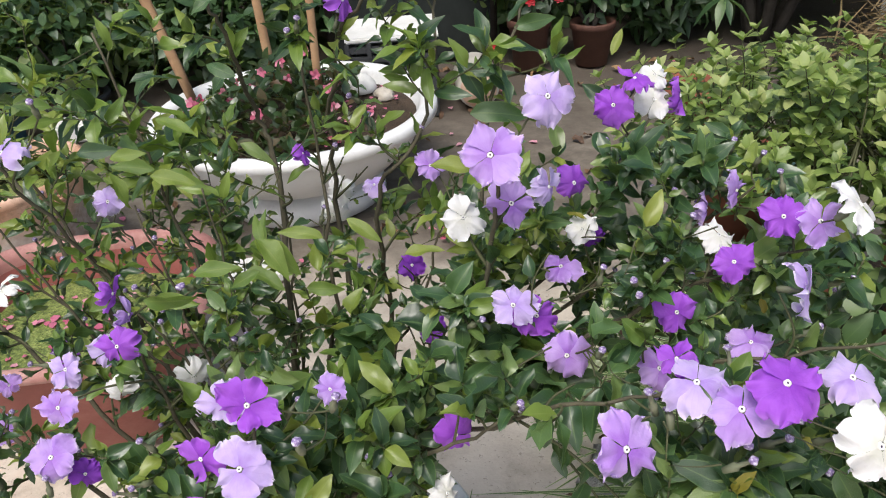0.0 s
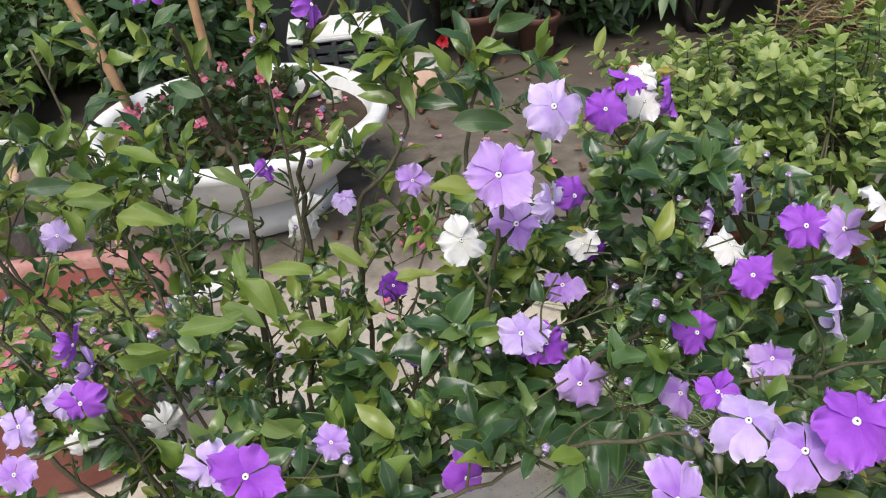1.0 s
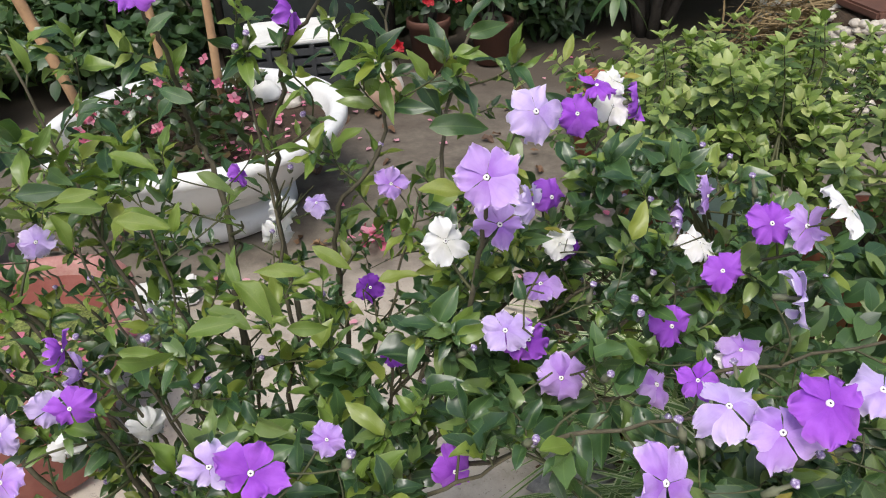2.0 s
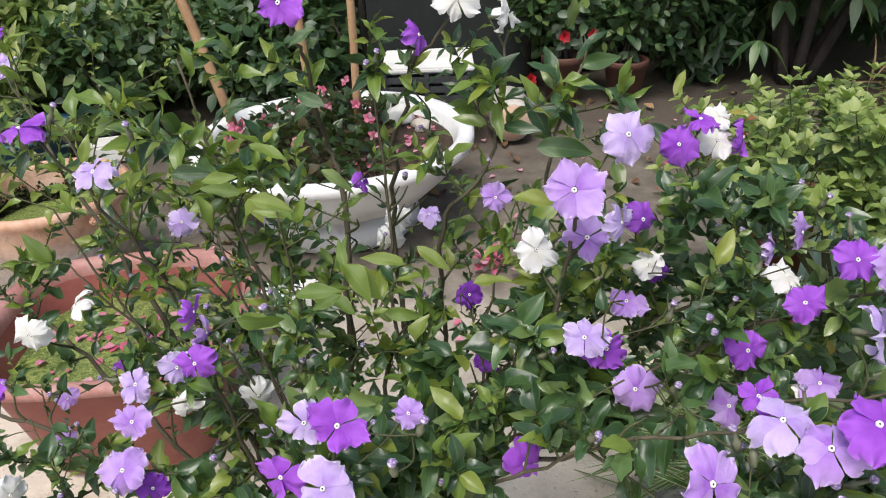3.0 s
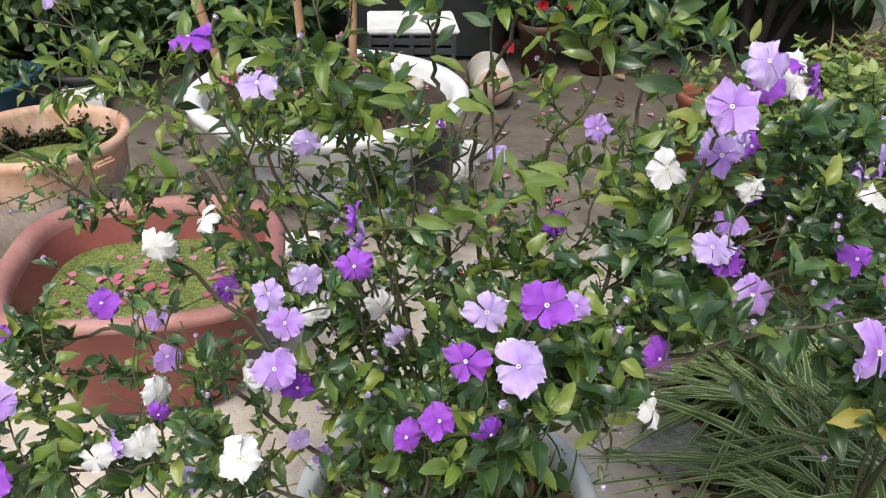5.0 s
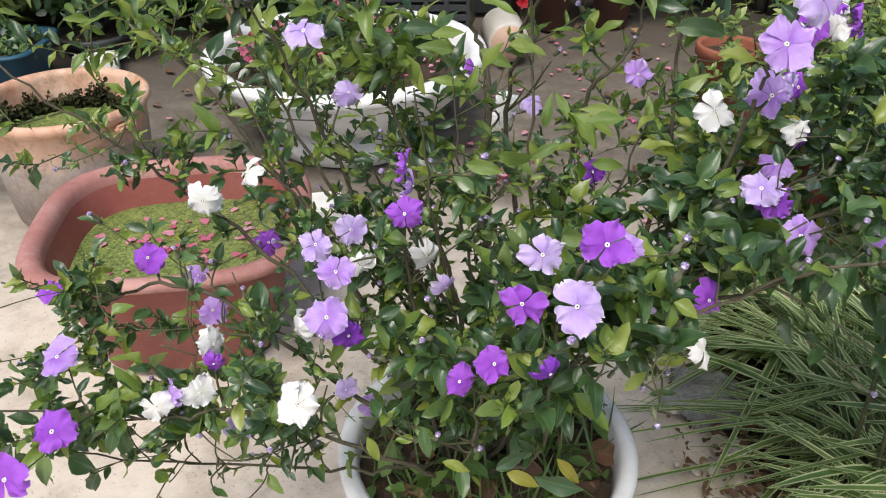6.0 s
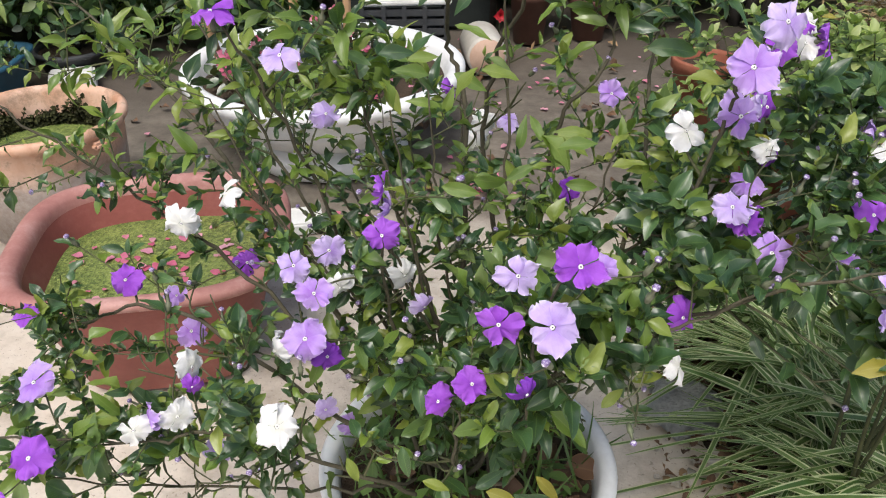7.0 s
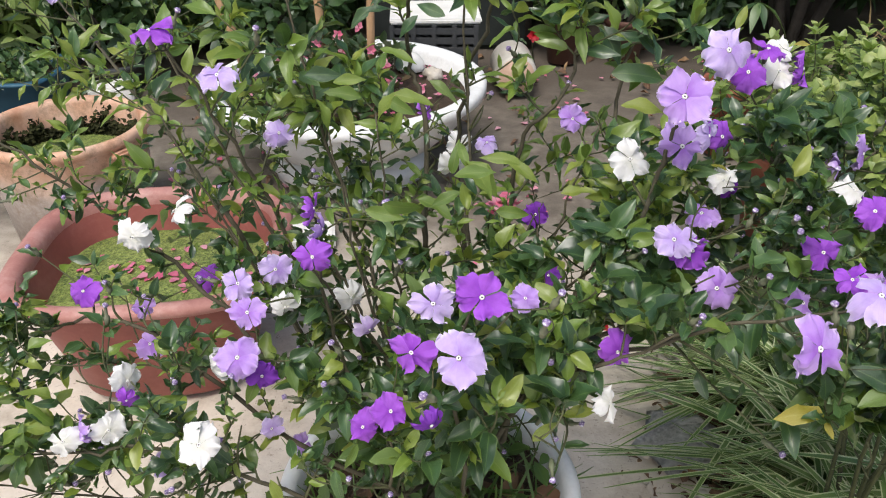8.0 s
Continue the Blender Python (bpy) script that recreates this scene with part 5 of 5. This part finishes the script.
def begonias():
    t = thing("begonia_plants", (-0.461, 2.24, 0.25), "bushy begonias with dark leaves and pink flowers", "flowers")
    m, fl = Mass(), Mass()
    for _ in range(1000):
        a, r = rng.uniform(0, 6.28), 0.33 * math.sqrt(rng.random())
        if r * math.cos(a) > 0.1 + 0.1 * rng.random():
            continue
        h = 0.18 * (1 - (r / 0.38) ** 2) * (0.7 + 0.5 * noise.noise((math.cos(a) * r * 9, math.sin(a) * r * 9, 2)))
        p = Vector((-0.461 + r * math.cos(a), 2.24 + r * math.sin(a), 0.25 + max(0, h) * rng.uniform(0.3, 1.0)))
        m.add(ROUND_BLADES[rng.randrange(4)], leaf_pose(p, around((0, -0.3, 0.3), 0.8), rng.uniform(0.03, 0.055), around((0, -0.2, 1), 0.4)))
        if rng.random() < 0.035:
            q = p + Vector((0, 0, 0.03))
            for w in range(5):
                fl.add(PETAL_BLADE[w % 3], leaf_pose(q, around((math.cos(w * 1.26), -0.4, math.sin(w * 1.26)), 0.2), rng.uniform(0.014, 0.022), (0, -1, 0.4)))
    part("leaves", m.mesh("leaves", mat_begonia), t, kind="stuff")
    part("blossoms", fl.mesh("blossoms", mat_pink), t, label="pink and coral blossoms", kind="stuff")


begonias()


def stake(foot, top, wide, label):
    foot, top = Vector(foot), Vector(top)
    n = 7
    pts = [foot.lerp(top, k / (n - 1)) + Vector((rng.gauss(0, 0.002), 0, 0)) for k in range(n)]
    t = tube("wooden_stake", pts, [wide * rng.uniform(0.92, 1.08) for _ in range(n)], mat_stake, 6)
    return tagged(new("wooden_stake", t), label, "stake", "wooden stakes")


stake((-0.795, 2.37, 0.25), (-1.0, 2.4, 1.05), 0.0155, "leaning raw wooden stake in the bowl planter")
stake((-0.555, 2.45, 0.25), (-0.6, 2.45, 1.1), 0.0155, "upright raw wooden stake in the bowl planter")
stake((-0.39, 2.3, 0.25), (-0.375, 2.3, 1.1), 0.014, "upright raw wooden stake in the bowl planter")


def stone(name, c, size, seed, material, label, flat=0.7):
    ob = new(name, blob(name, size, material, seed, 0.55, 8, 12, flat))
    ob.location = (c[0], c[1], c[2] + size * flat * 0.8)
    return tagged(ob, label, "stone")


stone("broken_stone", (-0.28, 2.43, 0.245), 0.045, 3, mat_foam, "broken pale stone lying in the planter")
stone("broken_stone", (-0.2, 2.35, 0.245), 0.03, 5, mat_stone, "broken pale stone lying in the planter")
stone("grey_stone", (0.29, 0.99, -0.01), 0.078, 8, mat_rock, "rough grey stone among fallen leaves", 0.36)
stone("grey_stone", (0.22, 0.98, 0.0), 0.02, 9, mat_stone, "rough pale grey stone among fallen leaves", 0.5)
stone("grey_stone", (0.36, 1.26, 0.0), 0.035, 14, mat_stone, "rough pale grey stone among fallen leaves", 0.5)


RUBBLE = [blob("rubble_stone", 0.016, mat_stone, 30 + k, 0.6, 5, 8, 0.6) for k in range(5)]
for k in range(70):
    v = rng.random()
    ob = tagged(new("rubble_stone", RUBBLE[k % 5]), "small pale lump of broken concrete", "stone", "rubble along the soil")
    size = rng.choice((0.25, 0.35, 0.45, 0.6, 0.9))
    ob.matrix_basis = Matrix.Translation((0.2 + 0.16 * v + rng.gauss(0.01, 0.05), 0.62 + 0.8 * v, 0.007 * size + 0.004)) @ Matrix.Rotation(rng.uniform(0, 6), 4, "Z") @ Matrix.Diagonal((size, size, size, 1))


def litter():
    """Fallen leaves and pink petals lying about."""
    d = Mass()
    for _ in range(420):
        v = rng.random()
        x, y = 0.2 + 0.16 * v + rng.gauss(0.06, 0.06), 0.58 + 0.72 * v + rng.gauss(0, 0.06)
        d.add(SHRUB_BLADES[rng.randrange(8)], leaf_pose(Vector((x, y, rng.uniform(0.01, 0.03))), around((1, 0, 0), 1.2) * Vector((1, 1, 0.2)), rng.uniform(0.012, 0.036), around((0, 0, 1), 0.5)))
    for _ in range(120):
        x, y = rng.uniform(-1.2, 1.4), rng.uniform(1.9, 3.5)
        d.add(SHRUB_BLADES[rng.randrange(8)], leaf_pose(Vector((x, y, rng.uniform(0.002, 0.012))), Vector((rng.uniform(-1, 1), rng.uniform(-1, 1), 0.05)), rng.uniform(0.03, 0.06), around((0, 0, 1), 0.2)))
    tagged(new("fallen_leaves", d.mesh("fallen_leaves", mat_dead)), "dry brown leaves scattered on the ground", "leaves", kind="stuff")
    p = Mass()
    for _ in range(56):
        a, r = rng.uniform(0, 6.28), math.sqrt(rng.random())
        p.add(PETAL_BLADE[rng.randrange(3)], leaf_pose(Vector((-0.735 + 0.19 * r * math.cos(a), 1.28 + 0.18 * r * math.sin(a), 0.197)), Vector((rng.uniform(-1, 1), rng.uniform(-1, 1), 0.1)), rng.uniform(0.012, 0.032)))
    for _ in range(90):
        x, y = rng.uniform(-1.1, 1.0), rng.uniform(1.5, 3.4)
        p.add(PETAL_BLADE[rng.randrange(3)], leaf_pose(Vector((x, y, 0.004)), Vector((rng.uniform(-1, 1), rng.uniform(-1, 1), 0.05)), rng.uniform(0.018, 0.034)))
    for _ in range(50):
        a, r = rng.uniform(-1.4, 1.4), 0.31 * math.sqrt(rng.uniform(0.1, 1))
        p.add(PETAL_BLADE[rng.randrange(3)], leaf_pose(Vector((-0.461 + r * math.cos(a), 2.24 + r * math.sin(a), 0.262)), Vector((rng.uniform(-1, 1), rng.uniform(-1, 1), 0.1)), rng.uniform(0.016, 0.03)))
    for _ in range(46):
        p.add(PETAL_BLADE[rng.randrange(3)], leaf_pose(Vector((0.010 + rng.gauss(0, 0.025), 1.913 + rng.gauss(0, 0.025), rng.uniform(0.004, 0.05))), around((0, -0.2, 0.3), 0.6), rng.uniform(0.025, 0.04)))
    p.add(PETAL_BLADE[0], leaf_pose(Vector((-1.17, 1.76, 0.207)), Vector((1, 0.2, 0.05)), 0.045))
    p.add(PETAL_BLADE[1], leaf_pose(Vector((-1.15, 1.78, 0.209)), Vector((-0.6, 0.5, 0.2)), 0.035))
    tagged(new("pink_petals", p.mesh("pink_petals", mat_pink)), "pink petals dropped on water and concrete", "petals", kind="stuff")


litter()

# ---- the back of the yard ----
leafy("garden_bush", (-0.95, 3.3, 0), "low dark green bush at the back of the yard", "bush", (-0.95, 3.3, 0.28), (0.38, 0.26, 0.26), 1100, ROUND_BLADES, mat_dark, 0.07, 7, 2, group="bushes at the back", thick=0.01, shell=0.5)
leafy("garden_bush", (-1.55, 3.5, 0), "low dark green bush at the back of the yard", "bush", (-1.55, 3.5, 0.3), (0.42, 0.26, 0.28), 1100, LONG_BLADES, mat_fresh_old, 0.09, 7, 2, group="bushes at the back", thick=0.01, shell=0.5)
leafy("garden_bush", (1.0, 3.65, 0), "low dark green bush at the back of the yard", "bush", (1.0, 3.65, 0.26), (0.27, 0.2, 0.25), 800, LONG_BLADES, mat_dark, 0.09, 7, 2, group="bushes at the back", thick=0.01, shell=0.5)

leafy("light_green_bush", (-1.95, 3.15, 0), "light green leafy bush at the yard's back corner", "bush", (-1.9, 3.1, 0.55), (0.42, 0.25, 0.34), 1300, FRESH_BLADES, mat_fresh, 0.07, 8, 3, thick=0.009, shell=0.5)

turned_pot("plastic_pot", (0.339, 3.32, 0), 0.086, 0.22, mat_brown_pot, "brown plastic pot with a red rose")
turned_pot("plastic_pot", (0.61, 3.35, 0), 0.09, 0.185, mat_brown_pot, "brown plastic pot with a leafy plant")
leafy("rose_plant", (0.339, 3.32, 0.19), "leafy rose plant with small dark leaves", "plant", (0.33, 3.36, 0.46), (0.25, 0.16, 0.24), 700, ROUND_BLADES, mat_mid, 0.055, 6, 2)
leafy("potted_plant", (0.61, 3.35, 0.16), "leafy green plant in a brown pot", "plant", (0.66, 3.4, 0.42), (0.24, 0.16, 0.24), 700, ROUND_BLADES, mat_mid, 0.055, 6, 2)


def rose(x, y, z, size, foot=0.24):
    t = thing("red_rose", (x + 0.02, y + 0.1, foot), "open red rose on a leafy stem", "flower", "red roses")
    m = Mass()
    for k in range(20):
        a = 2.4 * k
        d = Vector((math.cos(a), -0.5, math.sin(a))) * (0.3 + 0.5 * k / 20) + Vector((0, -0.7 + 0.6 * k / 20, 0))
        m.add(PETAL_BLADE[k % 3], leaf_pose(Vector((x, y, z)), d, size * (0.7 + 0.5 * k / 20), (0, -1, 0.2)))
    part("petals", m.mesh("petals", mat_rose), t)
    part("stalk", tube("stalk", [(x + 0.02, y + 0.1, foot), (x, y + 0.03, (z + foot) / 2), (x, y + 0.01, z)], [0.003, 0.003, 0.003], mat_twig, 5), t)


rose(0.169, 1.246, 0.1, 0.016, 0.0), rose(0.29, 1.293, 0.1, 0.015, 0.0)
rose(0.196, 3.2, 0.15, 0.03, 0.0), rose(0.335, 3.25, 0.31, 0.028), rose(0.45, 3.25, 0.315, 0.026)


def crate():
    c = Vector((-0.21, 2.98, 0))
    t = thing("slatted_crate", c, "dark woven plastic crate with a white board on top", "crate")
    at = Matrix.Translation(c) @ Matrix.Diagonal((0.84, 0.8, 0.98, 1))
    for s, (sx, sy) in (((0, -0.18), (0.38, 0.012)), ((0, 0.18), (0.38, 0.012)), ((-0.19, 0), (0.012, 0.36)), ((0.19, 0), (0.012, 0.36))):
        for k in range(8):
            part("slat", box("slat", sx, sy, 0.026, mat_black_pot, 0.003), t, at @ Matrix.Translation((s[0], s[1], 0.018 + 0.036 * k)))
    for x in (-0.185, -0.09, 0.0, 0.09, 0.185):
        part("upright", box("upright", 0.02, 0.02, 0.295, mat_black_pot, 0.003), t, at @ Matrix.Translation((x, -0.185, 0.148)))
    b = box("white_board", 0.34, 0.29, 0.02, mat_foam, 0.006)
    ob = tagged(new("white_board", b), "white foam board lying on a dark crate", "board")
    ob.matrix_basis = Matrix.Translation(c + Vector((0, 0, 0.3))) @ Matrix.Rotation(0.05, 4, "Z")


crate()


def shade_net():
    """A hanging net of crossing threads behind the crate."""
    t = thing("shade_net", (-0.1, 3.5, 0), "grey-green shade net hung between posts", "net")
    verts, faces = [], []
    for k in range(110):
        x = -0.5 + 0.68 * k / 109
        verts += [(x, 3.5, 0.02), (x + 0.007, 3.5, 0.02), (x + 0.007, 3.5, 1.5), (x, 3.5, 1.5)]
    for k in range(140):
        z = 0.02 + 1.48 * k / 139
        verts += [(-0.5, 3.504, z), (0.185, 3.504, z), (0.185, 3.504, z + 0.007), (-0.5, 3.504, z + 0.007)]
    faces = [tuple(range(4 * k, 4 * k + 4)) for k in range(len(verts) // 4)]
    part("mesh_cloth", mesh_of("mesh_cloth", verts, faces, mat_net, smooth=False), t)
    for x in (-0.52, 0.2):
        part("post", tube("post", [(x, 3.51, 0), (x, 3.51, 1.55)], [0.018, 0.016], mat_trunk, 8), t)


shade_net()


def fallen_jar():
    t = thing("fallen_jar", (0.105, 2.88, 0.0), "pale glazed jar lying on its side", "jar")
    m = Matrix.Translation((0.105, 2.85, 0.088)) @ Matrix.Rotation(radians(3), 4, "Z") @ Matrix.Rotation(radians(90), 4, "X")
    part("jar_body", lathe("jar_body", [(0.0, 0.0), (0.07, 0.002), (0.077, 0.008), (0.08, 0.02), (0.083, 0.12), (0.083, 0.2), (0.076, 0.225), (0.066, 0.232), (0.066, 0.2), (0.07, 0.12)], mat_jar, 36), t, m @ Matrix.Rotation(math.pi, 4, "X"))
    part("jar_foot", lathe("jar_foot", [(0.0, -0.004), (0.066, -0.004), (0.07, 0.004)], mat_jar_end, 32), t, m @ Matrix.Rotation(math.pi, 4, "X"), "bare clay foot")


fallen_jar()

turned_pot("dark_bowl", (-1.5, 3.0, 0), 0.14, 0.11, mat_black_pot, "wide dark plastic bowl with a leafy plant")
leafy("potted_plant", (-1.5, 3.0, 0.1), "bushy green plant in a dark bowl", "plant", (-1.5, 3.0, 0.36), (0.26, 0.2, 0.22), 800, ROUND_BLADES, mat_mid, 0.055, 6, 2)


def blue_tub():
    c = (-1.79, 2.66, 0)
    t = thing("blue_tub", c, "blue plastic tub with small grey-green plants", "tub")
    at = Matrix.Translation(c) @ Matrix.Diagonal((0.84, 0.84, 0.68, 1))
    ring = lambda hx, hy, z: [(x, y, z) for x, y in rounded_ring(hx, hy, 5)]
    part("body", loft("body", [ring(0.24, 0.16, 0.0), ring(0.28, 0.2, 0.24), ring(0.3, 0.22, 0.25), ring(0.3, 0.22, 0.265), ring(0.275, 0.195, 0.265), ring(0.26, 0.18, 0.2)], mat_blue), t, at)
    part("soil_fill", loft("soil_fill", [ring(0.266, 0.186, 0.22), ring(0.1, 0.1, 0.23), ring(0.001, 0.001, 0.23)], mat_soil, True), t, at, "dark soil")


blue_tub()
leafy("low_plant", (-1.79, 2.66, 0.15), "low grey-green plants in a blue tub", "plant", (-1.79, 2.66, 0.185), (0.24, 0.165, 0.05), 1100, SMALL_BLADES, mat_mid, 0.035, 5, 2, thick=0.003)
slab = tagged(new("white_slab", box("white_slab", 0.16, 0.12, 0.07, mat_foam, 0.008)), "pale block standing behind the orange tub", "block")
slab.matrix_basis = Matrix.Translation((-1.45, 2.82, 0.034)) @ Matrix.Rotation(0.3, 4, "Z")

block = tagged(new("white_block", box("white_block", 0.15, 0.1, 0.035, mat_foam, 0.006)), "white foam block lying on the concrete by the bowl planter", "block")
block.matrix_basis = Matrix.Translation((-0.53, 1.75, 0.016)) @ Matrix.Rotation(0.15, 4, "Z")

lid = tagged(new("pale_green_box", box("pale_green_box", 0.2, 0.16, 0.26, mat_lidgreen, 0.012)), "pale green plastic box beside the shrubs", "box")
lid.matrix_basis = Matrix.Translation((0.828, 1.734, 0.13)) @ Matrix.Rotation(0.2, 4, "Z")


def straw_heap():
    t = thing("straw_heap", (1.78, 3.05, 0), "heap of dry yellow straw by a stone edge", "straw")
    m = Mass()
    for _ in range(800):
        p = Vector((1.78 + rng.gauss(0, 0.13), 3.05 + rng.gauss(0, 0.1), 0.02))
        p.z += max(0.0, 0.26 * (1 - ((p.x - 1.78) / 0.36) ** 2)) * rng.random()
        m.add(GRASS_BLADES[rng.randrange(4)], leaf_pose(p, around((1, -0.2, 0.1), 0.5), rng.uniform(0.12, 0.26), around((0, 0, 1), 0.4)))
    part("straw", m.mesh("straw", mat_straw), t, kind="stuff")


straw_heap()


def pebble_stump():
    c = Vector((1.74, 2.5, 0))
    t = thing("pebble_pillar", c, "low pillar clad in round pebbles with a brown slab", "pillar")
    at = Matrix.Translation(c) @ Matrix.Diagonal((1, 1, 0.9, 1))
    part("core", lathe("core", [(0.0, 0.0), (0.15, 0.0), (0.145, 0.2), (0.13, 0.36), (0.0, 0.36)], mat_soil, 24), t, at)
    kinds = [blob("pebble", 0.02, mat_stone, k, 0.4, 6, 9, 0.8) for k in range(6)]
    for k in range(280):
        a, z = rng.uniform(0, 6.28), rng.uniform(0.02, 0.37)
        r = 0.148 - 0.05 * z
        part("pebble", kinds[k % 6], t, at @ Matrix.Translation((r * math.cos(a), r * math.sin(a), z)) @ Matrix.Rotation(rng.uniform(0, 6), 4, "Z"))
    part("slab", box("slab", 0.24, 0.24, 0.035, mat_brown_pot, 0.008), t, at @ Matrix.Translation((0.06, 0, 0.39)))


pebble_stump()
pillar = tagged(new("white_post", box("white_post", 0.14, 0.14, 1.6, mat_foam, 0.01)), "white painted square post at the yard's edge", "post")
pillar.matrix_basis = Matrix.Translation((1.86, 3.25, 0.8))


def tree():
    base = Vector((1.4, 3.55, 0))
    t = thing("garden_tree", base, "dark tree with several trunks and long drooping leaves", "tree")
    leaves = Mass()
    for k in range(6):
        a = radians(20 + 60 * k)
        tip = base + Vector((math.cos(a) * rng.uniform(0.3, 0.65), math.sin(a) * rng.uniform(0.25, 0.5), rng.uniform(1.0, 1.6)))
        pts = spline([base + Vector((0.05 * math.cos(a), 0.05 * math.sin(a), -0.01)), base.lerp(tip, 0.5) + Vector((rng.gauss(0, 0.06), 0, 0.1)), tip], 8)
        part("trunk", tube("trunk", pts, [0.026 * (1 - 0.6 * i / len(pts)) for i in range(len(pts))], mat_trunk, 9), t)
        for _ in range(46):
            p = pts[rng.randrange(7, len(pts))] + Vector((rng.gauss(0, 0.3), rng.gauss(0, 0.25), rng.gauss(0, 0.25)))
            for w in range(7):
                b = w * 0.9 + rng.random()
                leaves.add(LONG_BLADES[rng.randrange(4)], leaf_pose(p, Vector((math.cos(b), math.sin(b), -0.5)), rng.uniform(0.11, 0.19), (0, 0, 1)))
    part("crown", leaves.mesh("crown", mat_mid), t, kind="stuff")


tree()

# the green wall of bushes behind everything
for k, (x, y, h) in enumerate(((-3.1, 3.0, 0.8), (-2.4, 3.5, 0.9), (-1.7, 3.8, 0.9), (-1.0, 3.9, 0.9), (-0.35, 4.3, 1.0), (0.35, 4.2, 0.9), (1.0, 4.3, 1.0), (1.8, 4.5, 1.1), (2.6, 4.2, 1.0), (3.2, 3.7, 0.9), (-2.3, 2.95, 0.68))):
    leafy("garden_bush", (x, y, 0), "dense dark green bush at the back of the yard", "bush", (x, y, h * 0.75), (0.65, 0.5, h * 0.85), 2300, ROUND_BLADES if k % 2 else LONG_BLADES, mat_mid if -0.8 < x < 1.5 else mat_fresh if x < -1.6 else mat_fresh_old if x < -1.5 else mat_mid, 0.1, 7, 2, group="bushes at the back", thick=0.015, shell=0.6)
for k in range(9):
    x = -5.2 + 1.3 * k
    leafy("tall_bush", (x, 5.5, 0), "tall dark green bush behind the yard", "bush", (x, 5.5, 1.5), (0.9, 0.6, 1.7), 1800, ROUND_BLADES, mat_dark, 0.17, 6, 2, group="tall bushes behind", thick=0.03, shell=0.5)
# added backdrop: stands in for the deep shade between the bushes
back = tagged(new("wall_back", box("wall_back", 16, 0.2, 3.2, mat_wall, 0.01)), "plain grey wall added to close the shaded gaps behind the bushes", "wall", kind="structure")
back.location = (0, 6.5, 1.6)
